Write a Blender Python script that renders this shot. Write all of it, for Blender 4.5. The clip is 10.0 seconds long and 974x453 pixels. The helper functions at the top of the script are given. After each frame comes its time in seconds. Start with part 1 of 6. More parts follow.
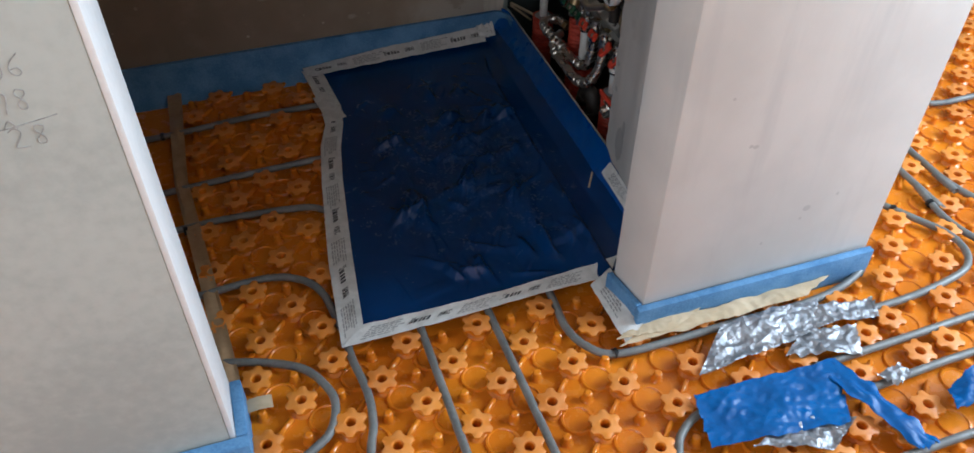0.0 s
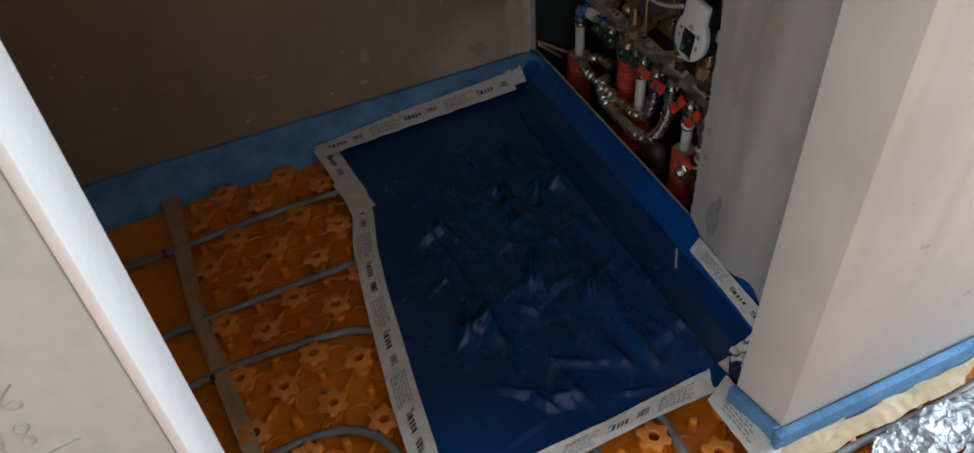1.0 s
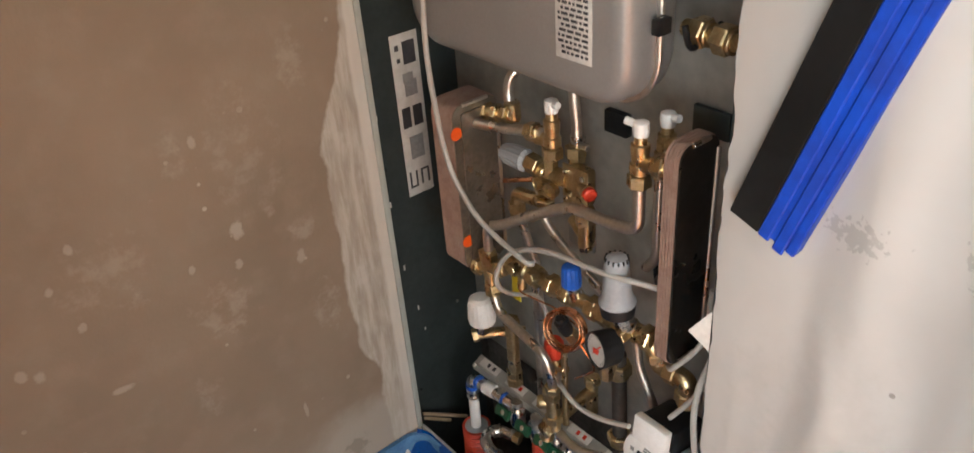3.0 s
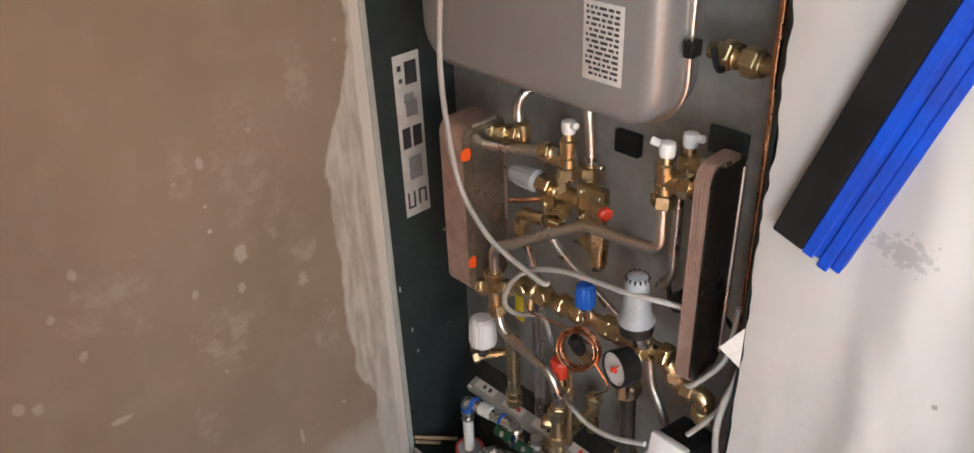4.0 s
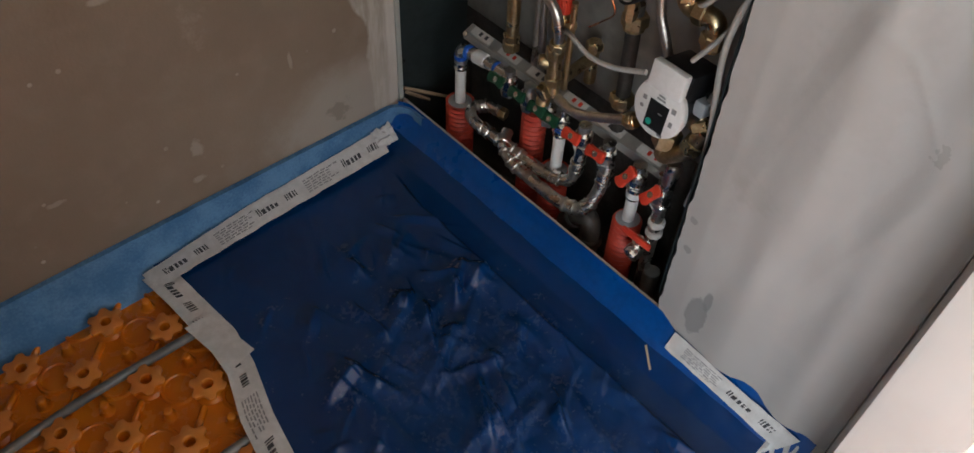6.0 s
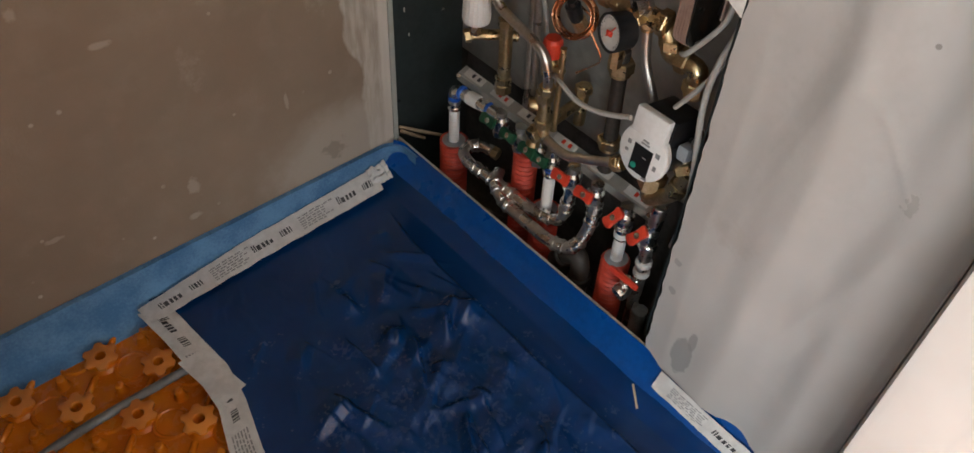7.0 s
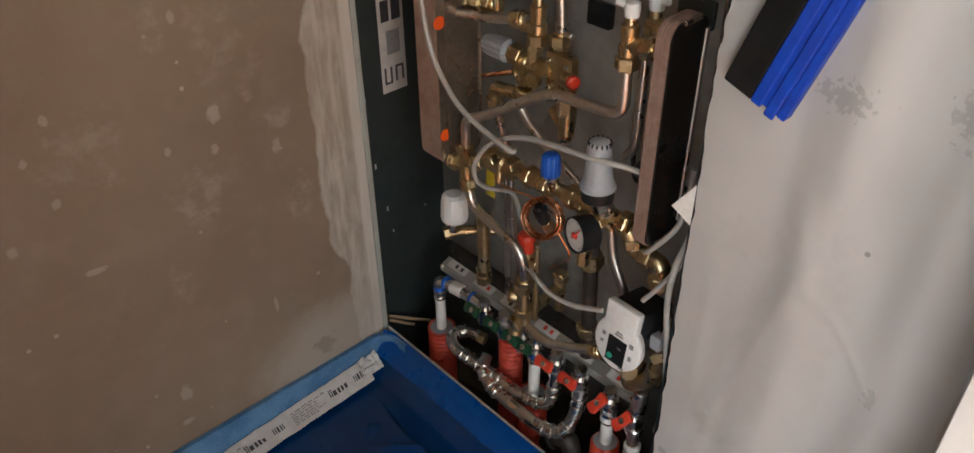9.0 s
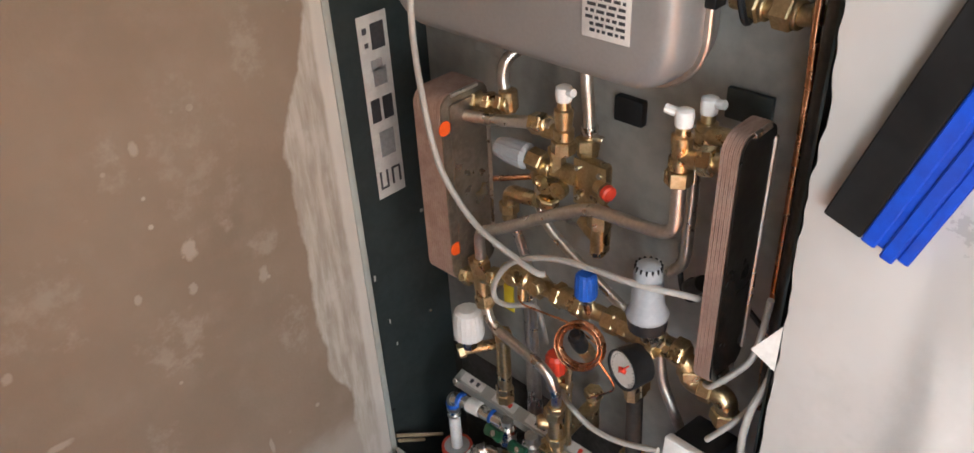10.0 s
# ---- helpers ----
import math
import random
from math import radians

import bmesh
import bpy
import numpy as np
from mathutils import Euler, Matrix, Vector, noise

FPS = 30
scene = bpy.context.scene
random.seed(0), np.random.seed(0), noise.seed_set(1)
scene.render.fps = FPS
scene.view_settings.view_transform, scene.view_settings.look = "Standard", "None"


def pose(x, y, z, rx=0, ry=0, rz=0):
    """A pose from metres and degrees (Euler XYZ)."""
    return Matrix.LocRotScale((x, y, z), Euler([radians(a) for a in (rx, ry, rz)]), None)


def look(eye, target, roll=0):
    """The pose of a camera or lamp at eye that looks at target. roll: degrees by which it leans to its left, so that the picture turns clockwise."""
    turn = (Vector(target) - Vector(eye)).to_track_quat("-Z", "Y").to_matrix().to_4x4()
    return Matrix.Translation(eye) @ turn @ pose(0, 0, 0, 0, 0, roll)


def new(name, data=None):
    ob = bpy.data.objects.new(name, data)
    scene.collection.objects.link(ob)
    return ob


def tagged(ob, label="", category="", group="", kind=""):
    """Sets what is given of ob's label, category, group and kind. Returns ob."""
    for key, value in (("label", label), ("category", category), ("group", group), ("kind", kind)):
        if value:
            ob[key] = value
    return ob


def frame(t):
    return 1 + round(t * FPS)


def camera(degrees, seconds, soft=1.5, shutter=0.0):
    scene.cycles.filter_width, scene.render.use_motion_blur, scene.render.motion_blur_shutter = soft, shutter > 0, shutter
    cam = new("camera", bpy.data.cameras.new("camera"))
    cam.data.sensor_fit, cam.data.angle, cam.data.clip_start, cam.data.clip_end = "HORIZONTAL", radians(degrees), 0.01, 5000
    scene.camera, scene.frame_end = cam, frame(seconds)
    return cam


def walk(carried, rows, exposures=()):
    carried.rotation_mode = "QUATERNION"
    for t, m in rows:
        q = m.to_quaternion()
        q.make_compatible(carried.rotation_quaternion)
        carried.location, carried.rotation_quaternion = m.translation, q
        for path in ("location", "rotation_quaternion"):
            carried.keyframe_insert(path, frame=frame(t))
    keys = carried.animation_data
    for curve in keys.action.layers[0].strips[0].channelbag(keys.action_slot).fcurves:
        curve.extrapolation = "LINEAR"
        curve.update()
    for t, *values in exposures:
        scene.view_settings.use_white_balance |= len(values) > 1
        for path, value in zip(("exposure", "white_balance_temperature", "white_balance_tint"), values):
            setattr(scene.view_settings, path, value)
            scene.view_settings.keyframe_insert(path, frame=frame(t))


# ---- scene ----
cam = camera(61.2, 10.0, shutter=0.1)
PATH = [
    (0, (-0.778, -2.11, 1.282), (-0.306, -0.729, -0.073), 0.4),
    (0.5, (-0.731, -1.963, 1.294), (-0.455, -0.538, -0.068), -4.8),
    (1, (-0.815, -1.671, 1.281), (-0.303, -0.338, -0.134), -4.5),
    (1.5, (-0.834, -1.47, 1.315), (0.027, -0.343, -0.111), -0.8),
    (2, (-0.77, -1.306, 1.288), (0.113, -0.178, -0.098), -1.4),
    (2.5, (-0.677, -1.18, 1.306), (0.258, 0.036, 0.023), -1.4),
    (3, (-0.66, -1.146, 1.406), (0.375, 0.195, 0.344), -4.5),
    (3.2, (-0.688, -1.124, 1.433), (0.397, 0.212, 0.416), -4.5),
    (4.3, (-0.757, -1.065, 1.374), (0.413, 0.156, 0.305), -1.9),
    (4.5, (-0.777, -1.065, 1.333), (0.349, 0.1, 0.16), -1.4),
    (5, (-0.806, -1.086, 1.268), (0.178, -0.083, -0.155), 1.0),
    (5.5, (-0.805, -1.108, 1.223), (0.114, -0.156, -0.277), 2.7),
    (5.7, (-0.808, -1.109, 1.221), (0.112, -0.158, -0.278), 3.0),
    (6.8, (-0.789, -1.131, 1.243), (0.143, -0.14, -0.223), 3.3),
    (7, (-0.792, -1.132, 1.252), (0.159, -0.131, -0.195), 3.4),
    (7.5, (-0.781, -1.141, 1.274), (0.186, -0.108, -0.14), 2.5),
    (8, (-0.763, -1.152, 1.316), (0.281, -0.021, 0.039), 0.3),
    (8.5, (-0.764, -1.158, 1.331), (0.322, 0.011, 0.124), -0.1),
    (9, (-0.756, -1.15, 1.344), (0.342, 0.039, 0.169), -0.4),
    (9.5, (-0.73, -1.081, 1.373), (0.4, 0.135, 0.258), -0.8),
    (10, (-0.651, -0.949, 1.352), (0.524, 0.236, 0.248), -3.1),
]
EXPOSURES = [(0, -0.35, 6050, 10), (0.5, -0.4, 6200, 10), (1.0, -0.5, 6400, 10), (1.5, -0.05, 6700, 10), (2.0, 0.1, 7200, 10), (2.5, 1.15, 7100, 10), (3.2, 1.6, 6600, 10), (4.3, 1.75, 6250, 10), (4.5, 1.75, 6150, 10),
             (5.0, 1.6, 6100, 10), (5.5, 0.75, 6150, 10), (7, 1.0, 6650, 10), (7.5, 1.1, 6600, 10), (8, 1.0, 6650, 10), (9, 1.0, 6600, 10), (9.5, 1.45, 6300, 10), (10, 1.85, 6300, 10)]
walk(cam, [(t, look(e, g, r)) for t, e, g, r in PATH], EXPOSURES)

# ---------- world and light ----------
world = bpy.data.worlds.new("sky")
scene.world = world
world.use_nodes = True
wn = world.node_tree.nodes
sky = wn.new("ShaderNodeTexSky")
sky.sky_type = "NISHITA"
sky.sun_disc = False
sky.sun_elevation, sky.sun_rotation = radians(35), radians(200)
world.node_tree.links.new(sky.outputs[0], wn["Background"].inputs[0])
wn["Background"].inputs[1].default_value = 0.1


def window_light(name, eye, target, w, h, watts, colour):
    lamp = bpy.data.lights.new(name, "AREA")
    lamp.shape, lamp.size, lamp.size_y, lamp.energy, lamp.color = "RECTANGLE", w, h, watts, colour
    ob = new(name, lamp)
    ob.matrix_world = look(eye, target)
    return ob


COOL, SHADE = (0.86, 0.94, 1.0), (0.74, 0.89, 1.0)
window_light("south_window_light", (-1.5, -4.55, 1.45), (-1.5, 0, 1.45), 2.4, 1.5, 15, COOL)
window_light("west_window_light", (-3.15, -2.9, 1.45), (0, -2.9, 1.35), 2.2, 1.5, 54, COOL)
window_light("east_window_light", (2.15, -1.8, 1.5), (0, -1.8, 0.9), 1.5, 1.5, 175, SHADE)


# ---------- materials ----------
def nodes_of(m):
    m.use_nodes = True
    nt = m.node_tree
    return nt, nt.nodes["Principled BSDF"]


def link_noise(nt, pos, scale, detail=4, rough=0.55):
    n = nt.nodes.new("ShaderNodeTexNoise")
    n.inputs["Scale"].default_value, n.inputs["Detail"].default_value, n.inputs["Roughness"].default_value = scale, detail, rough
    nt.links.new(pos, n.inputs["Vector"])
    return n.outputs["Fac"]


def ramp(nt, fac, a, b, lo=0.0, hi=1.0):
    r = nt.nodes.new("ShaderNodeMapRange")
    r.interpolation_type = "SMOOTHSTEP"
    for k, v in ((1, a), (2, b), (3, lo), (4, hi)):
        r.inputs[k].default_value = v
    nt.links.new(fac, r.inputs[0])
    return r.outputs[0]


def mixed(nt, fac, a, b):
    m = nt.nodes.new("ShaderNodeMix")
    m.data_type = "RGBA"
    for sock, v in ((m.inputs[6], a), (m.inputs[7], b)):
        if isinstance(v, tuple):
            sock.default_value = (*v, 1)
        else:
            nt.links.new(v, sock)
    if isinstance(fac, float):
        m.inputs[0].default_value = fac
    else:
        nt.links.new(fac, m.inputs[0])
    return m.outputs[2]


def maths(nt, op, a, b=None):
    m = nt.nodes.new("ShaderNodeMath")
    m.operation = op
    for i, v in enumerate((a, b)):
        if v is None:
            continue
        if isinstance(v, (int, float)):
            m.inputs[i].default_value = v
        else:
            nt.links.new(v, m.inputs[i])
    return m.outputs[0]


def blob(nt, pos, centre, size, noise_fac=None, amount=0.8, edge=0.25):
    """A soft-edged stain round a place, ragged by noise: 1 inside."""
    s = nt.nodes.new("ShaderNodeVectorMath")
    s.operation = "SUBTRACT"
    nt.links.new(pos, s.inputs[0])
    s.inputs[1].default_value = centre
    d = nt.nodes.new("ShaderNodeVectorMath")
    d.operation = "DIVIDE"
    nt.links.new(s.outputs[0], d.inputs[0])
    d.inputs[1].default_value = size
    ln = nt.nodes.new("ShaderNodeVectorMath")
    ln.operation = "LENGTH"
    nt.links.new(d.outputs[0], ln.inputs[0])
    v = ln.outputs["Value"]
    if noise_fac is not None:
        v = maths(nt, "ADD", v, maths(nt, "MULTIPLY", maths(nt, "SUBTRACT", noise_fac, 0.5), amount * 2))
    return ramp(nt, v, 1 - edge, 1 + edge, 1.0, 0.0)


def bump(nt, bsdf, fac, strength, dist):
    b = nt.nodes.new("ShaderNodeBump")
    b.inputs["Strength"].default_value, b.inputs["Distance"].default_value = strength, dist
    nt.links.new(fac, b.inputs["Height"])
    nt.links.new(b.outputs[0], bsdf.inputs["Normal"])


def mat(name, c1, c2=None, rough=0.5, metal=0.0, scale=12.0, fine=150.0, relief=0.2, dist=0.001, spec=0.5, rv=0.12):
    m = bpy.data.materials.new(name)
    nt, b = nodes_of(m)
    pos = nt.nodes.new("ShaderNodeNewGeometry").outputs["Position"]
    c2 = c2 or tuple(v * 0.72 for v in c1)
    big = link_noise(nt, pos, scale)
    small = link_noise(nt, pos, fine, 3)
    f = ramp(nt, maths(nt, "ADD", maths(nt, "MULTIPLY", big, 0.65), maths(nt, "MULTIPLY", small, 0.35)), 0.35, 0.65)
    nt.links.new(mixed(nt, f, c1, c2), b.inputs["Base Color"])
    nt.links.new(ramp(nt, big, 0.3, 0.7, max(rough - rv, 0.03), min(rough + rv, 1)), b.inputs["Roughness"])
    b.inputs["Metallic"].default_value = metal
    b.inputs["Specular IOR Level"].default_value = spec
    if relief:
        bump(nt, b, small, relief, dist)
    return m


M = {}
M["plaster"] = mat("white_filler", (0.66, 0.645, 0.61), (0.57, 0.555, 0.52), 0.8, scale=3, fine=60, relief=0.15)
M["room"] = mat("room_plaster", (0.62, 0.60, 0.56), (0.52, 0.50, 0.46), 0.85, scale=2, fine=40)
M["stub"] = mat("dusty_board", (0.45, 0.462, 0.415), (0.36, 0.372, 0.335), 0.85, scale=2.2, fine=50, relief=0.12)
M["bead"] = mat("white_corner_bead", (0.78, 0.77, 0.75), (0.70, 0.69, 0.67), 0.6, scale=4, fine=90)
M["concrete"] = mat("dark_concrete", (0.10, 0.09, 0.08), (0.05, 0.045, 0.04), 0.95, scale=9, fine=80, relief=0.5, dist=0.004)
M["pipe_grey"] = mat("grey_pipe", (0.19, 0.19, 0.18), (0.12, 0.12, 0.115), 0.45, scale=14, fine=160)
M["foam"] = mat("blue_foam", (0.115, 0.265, 0.46), (0.06, 0.165, 0.325), 0.85, scale=14, fine=190, relief=0.6, dist=0.002)
M["brown_tape"] = mat("brown_tape", (0.42, 0.28, 0.16), (0.33, 0.20, 0.10), 0.4, scale=14, fine=90)
M["paper"] = mat("kraft_paper", (0.55, 0.42, 0.27), (0.45, 0.335, 0.205), 0.8, scale=16, fine=90, relief=0.3)
M["tape"] = mat("white_tape", (0.71, 0.70, 0.675), (0.54, 0.53, 0.505), 0.32, scale=18, fine=60, relief=0.4, dist=0.002)
# lighter copy of the membrane blue: window light on the flap, put into its colour
M["membrane_lit"] = mat("blue_membrane_lit", (0.001, 0.080, 0.33), (0.0008, 0.056, 0.24), 0.3, scale=7, fine=90, relief=0.15, dist=0.002, rv=0.05)
M["print"] = mat("black_print", (0.03, 0.03, 0.035), (0.06, 0.06, 0.065), 0.5)
M["print_grey"] = mat("grey_print", (0.22, 0.22, 0.22), (0.34, 0.34, 0.33), 0.5)
M["foil"] = mat("aluminium_foil", (0.34, 0.35, 0.37), (0.24, 0.25, 0.27), 0.40, 0.7, scale=30, fine=120, relief=0.8, dist=0.004)
M["patch"] = mat("blue_film", (0.003, 0.10, 0.32), (0.002, 0.065, 0.22), 0.34, scale=16, fine=110, relief=0.25, dist=0.002, spec=0.22, rv=0.08)
M["brass"] = mat("brass", (0.66, 0.52, 0.31), (0.44, 0.33, 0.175), 0.36, 1.0, scale=30, fine=260, relief=0.10, rv=0.12)
M["copper"] = mat("copper", (0.80, 0.42, 0.24), (0.50, 0.22, 0.11), 0.24, 1.0, scale=30, fine=200)
M["copper_stack"] = mat("brazed_copper_edge", (0.55, 0.39, 0.32), (0.44, 0.29, 0.23), 0.42, 0.5, scale=25, fine=160, relief=0.3)
M["steel"] = mat("stainless_steel", (0.76, 0.71, 0.65), (0.58, 0.53, 0.475), 0.34, 1.0, scale=20, fine=220, relief=0.08)
M["chrome"] = mat("galvanised_press_steel", (0.80, 0.775, 0.73), (0.55, 0.53, 0.49), 0.27, 1.0, scale=40, fine=220, relief=0.15, rv=0.12)
M["plate"] = mat("galvanised_sheet", (0.46, 0.45, 0.415), (0.33, 0.325, 0.295), 0.45, 0.5, scale=6, fine=45, relief=0.08, rv=0.14)
M["dark_sheet"] = mat("dark_green_sheet", (0.045, 0.058, 0.058), (0.03, 0.04, 0.041), 0.42, 0.2, scale=7, fine=70, relief=0.1)
M["hx_plate"] = mat("dull_end_plate", (0.33, 0.285, 0.235), (0.20, 0.165, 0.13), 0.38, 0.8, scale=14, fine=120, relief=0.15)
M["dark_plate"] = mat("dark_oxidised_plate", (0.085, 0.078, 0.07), (0.05, 0.045, 0.04), 0.28, 0.85, scale=12, fine=80, relief=0.15)
M["vessel"] = mat("grey_vessel_paint", (0.33, 0.32, 0.31), (0.30, 0.29, 0.28), 0.36, 0.35, scale=9, fine=200, relief=0.03, rv=0.03)
M["white"] = mat("white_plastic", (0.82, 0.81, 0.79), (0.75, 0.74, 0.71), 0.42, scale=20, fine=160, relief=0.05)
M["cable"] = mat("pale_grey_cable", (0.48, 0.46, 0.42), (0.40, 0.38, 0.35), 0.45, scale=20, fine=160)
M["grey_plastic"] = mat("grey_plastic", (0.38, 0.40, 0.42), (0.32, 0.34, 0.36), 0.42, scale=20, fine=160)
M["black"] = mat("black_plastic", (0.010, 0.010, 0.011), (0.017, 0.017, 0.018), 0.4, spec=0.3, scale=20, fine=160)
M["dark_pipe"] = mat("dark_insulated_pipe", (0.055, 0.042, 0.035), (0.03, 0.025, 0.02), 0.55, scale=20, fine=160)
M["red"] = mat("red_plastic", (0.78, 0.075, 0.035), (0.62, 0.045, 0.022), 0.4, scale=20, fine=120)
M["red_sleeve"] = mat("red_corrugated_sleeve", (0.62, 0.075, 0.04), (0.46, 0.045, 0.025), 0.6, scale=20, fine=120)
M["blue"] = mat("blue_plastic", (0.015, 0.13, 0.60), (0.01, 0.09, 0.45), 0.4, scale=20, fine=120)
M["green"] = mat("dark_green_plastic", (0.012, 0.09, 0.04), (0.008, 0.06, 0.028), 0.4, scale=20, fine=120)
M["orange_dot"] = mat("orange_sticker", (0.95, 0.13, 0.01), (0.85, 0.10, 0.01), 0.5, relief=0)
M["yellow"] = mat("yellow_label", (0.70, 0.55, 0.03), (0.6, 0.45, 0.02), 0.5, relief=0)
M["label"] = mat("paper_label", (0.68, 0.66, 0.62), (0.58, 0.56, 0.52), 0.5, scale=30, fine=120, relief=0)
M["pencil"] = mat("pencil_line", (0.24, 0.235, 0.22), (0.42, 0.41, 0.39), 0.8, scale=60, fine=300, relief=0)
M["rubber_black"] = mat("black_rubber", (0.007, 0.007, 0.007), (0.012, 0.012, 0.012), 0.6, spec=0.2, scale=20, fine=120)
M["rubber_blue"] = mat("bright_blue_rubber", (0.006, 0.065, 0.50), (0.004, 0.04, 0.36), 0.45, scale=20, fine=120)
M["teal_light"] = mat("green_print", (0.02, 0.35, 0.25), None, 0.4, relief=0)


# pale plaster splashes on the brown board: x, z, half width, half height, strength
SPLASHES = (
    (-0.283, 0.724, 0.010, 0.014, 0.75), (-0.294, 0.662, 0.006, 0.009, 0.6), (-0.369, 0.686, 0.005, 0.008, 0.6), (-0.348, 0.883, 0.018, 0.04, 0.45), (-0.315, 0.891, 0.006, 0.010, 0.6),
    (-0.136, 0.966, 0.022, 0.05, 0.5), (-0.174, 0.68, 0.022, 0.022, 0.5), (-0.187, 0.626, 0.008, 0.013, 0.55), (-0.157, 0.504, 0.025, 0.05, 0.5), (-0.334, 0.59, 0.05, 0.045, 0.5),
    (-0.525, 0.535, 0.014, 0.006, 0.65), (-0.622, 0.623, 0.007, 0.010, 0.55), (-0.643, 0.636, 0.008, 0.009, 0.55), (-0.496, 0.742, 0.06, 0.05, 0.4), (-0.459, 0.678, 0.016, 0.018, 0.5),
    (-0.524, 0.801, 0.006, 0.008, 0.55), (-0.545, 0.671, 0.006, 0.007, 0.55), (-0.567, 0.746, 0.006, 0.007, 0.55), (-0.45, 0.206, 0.011, 0.016, 0.6), (-0.462, 0.136, 0.011, 0.008, 0.6),
    (-0.693, 0.226, 0.014, 0.005, 0.55), (-0.403, 0.445, 0.02, 0.04, 0.45), (-0.244, 0.30, 0.004, 0.016, 0.55), (-0.218, 0.728, 0.012, 0.012, 0.5), (-0.24, 0.85, 0.05, 0.10, 0.35),
)


def brown_wall_material():
    m = bpy.data.materials.new("bare_brown_board")
    nt, b = nodes_of(m)
    pos = nt.nodes.new("ShaderNodeNewGeometry").outputs["Position"]
    sep = nt.nodes.new("ShaderNodeSeparateXYZ")
    nt.links.new(pos, sep.inputs[0])
    big, mid, fine = link_noise(nt, pos, 3.0), link_noise(nt, pos, 14, 5), link_noise(nt, pos, 160, 3)
    col = mixed(nt, ramp(nt, big, 0.3, 0.7), (0.265, 0.196, 0.140), (0.215, 0.156, 0.109))
    col = mixed(nt, ramp(nt, mid, 0.45, 0.75, 0.0, 0.35), col, (0.305, 0.240, 0.180))
    specks = nt.nodes.new("ShaderNodeTexVoronoi")
    specks.inputs["Scale"].default_value = 24
    nt.links.new(pos, specks.inputs["Vector"])
    hit = maths(nt, "MULTIPLY", ramp(nt, maths(nt, "ADD", specks.outputs["Distance"], maths(nt, "MULTIPLY", mid, 0.25)), 0.20, 0.25, 1.0, 0.0), ramp(nt, link_noise(nt, pos, 5, 3), 0.50, 0.62))
    col = mixed(nt, maths(nt, "MULTIPLY", hit, 0.6), col, (0.58, 0.50, 0.41))
    ragged, broken = link_noise(nt, pos, 60, 5), ramp(nt, link_noise(nt, pos, 26, 4, 0.6), 0.42, 0.66)
    for x, z, a, b_, k in SPLASHES:
        spot = blob(nt, pos, (x, 0, z), (a, 0.1, b_), ragged, 1.0, 0.35)
        col = mixed(nt, maths(nt, "MULTIPLY", spot if k > 0.5 else maths(nt, "MULTIPLY", spot, broken), k * 0.52 if k > 0.5 else k * 0.4), col, (0.60, 0.53, 0.44))
    # trowelled filler beside the corner, bulging in the middle, with a ragged rim and a paler run at the bead
    rim = maths(nt, "MULTIPLY", maths(nt, "SUBTRACT", link_noise(nt, pos, 9, 6), 0.5), 0.05)
    edge = maths(nt, "ADD", sep.outputs[0], rim)
    wide = maths(nt, "ADD", maths(nt, "MULTIPLY", ramp(nt, sep.outputs[2], 0.26, 0.40), 0.038), maths(nt, "MULTIPLY", ramp(nt, sep.outputs[2], 0.76, 1.02), -0.070))
    band = ramp(nt, maths(nt, "ADD", edge, wide), -0.076, -0.068)
    streak = nt.nodes.new("ShaderNodeMapping")
    streak.inputs["Scale"].default_value = (60, 1, 9)
    nt.links.new(pos, streak.inputs["Vector"])
    runs = link_noise(nt, streak.outputs[0], 1.0, 5, 0.6)
    filler = mixed(nt, ramp(nt, runs, 0.35, 0.65), (0.37, 0.315, 0.255), (0.54, 0.49, 0.425))
    filler = mixed(nt, ramp(nt, mid, 0.55, 0.72, 0.0, 0.6), filler, (0.62, 0.58, 0.52))
    col = mixed(nt, maths(nt, "MULTIPLY", band, 0.85), col, filler)
    col = mixed(nt, maths(nt, "MULTIPLY", ramp(nt, maths(nt, "ADD", sep.outputs[0], maths(nt, "MULTIPLY", rim, 0.35)), -0.034, -0.026), 0.75), col, (0.64, 0.60, 0.54))
    low = maths(nt, "MULTIPLY", blob(nt, pos, (-0.12, 0, 0.12), (0.17, 0.2, 0.11), mid, 0.5, 0.4), 0.55)
    col = mixed(nt, low, col, (0.47, 0.42, 0.36))
    smear = blob(nt, pos, (-0.155, 0, 0.135), (0.022, 0.1, 0.022), link_noise(nt, pos, 60, 4), 1.6, 0.3)
    col = mixed(nt, maths(nt, "MULTIPLY", smear, 0.35), col, (0.10, 0.085, 0.07))
    nt.links.new(col, b.inputs["Base Color"])
    b.inputs["Roughness"].default_value = 0.85
    bump(nt, b, maths(nt, "ADD", fine, maths(nt, "MULTIPLY", band, 0.8)), 0.25, 0.002)
    return m


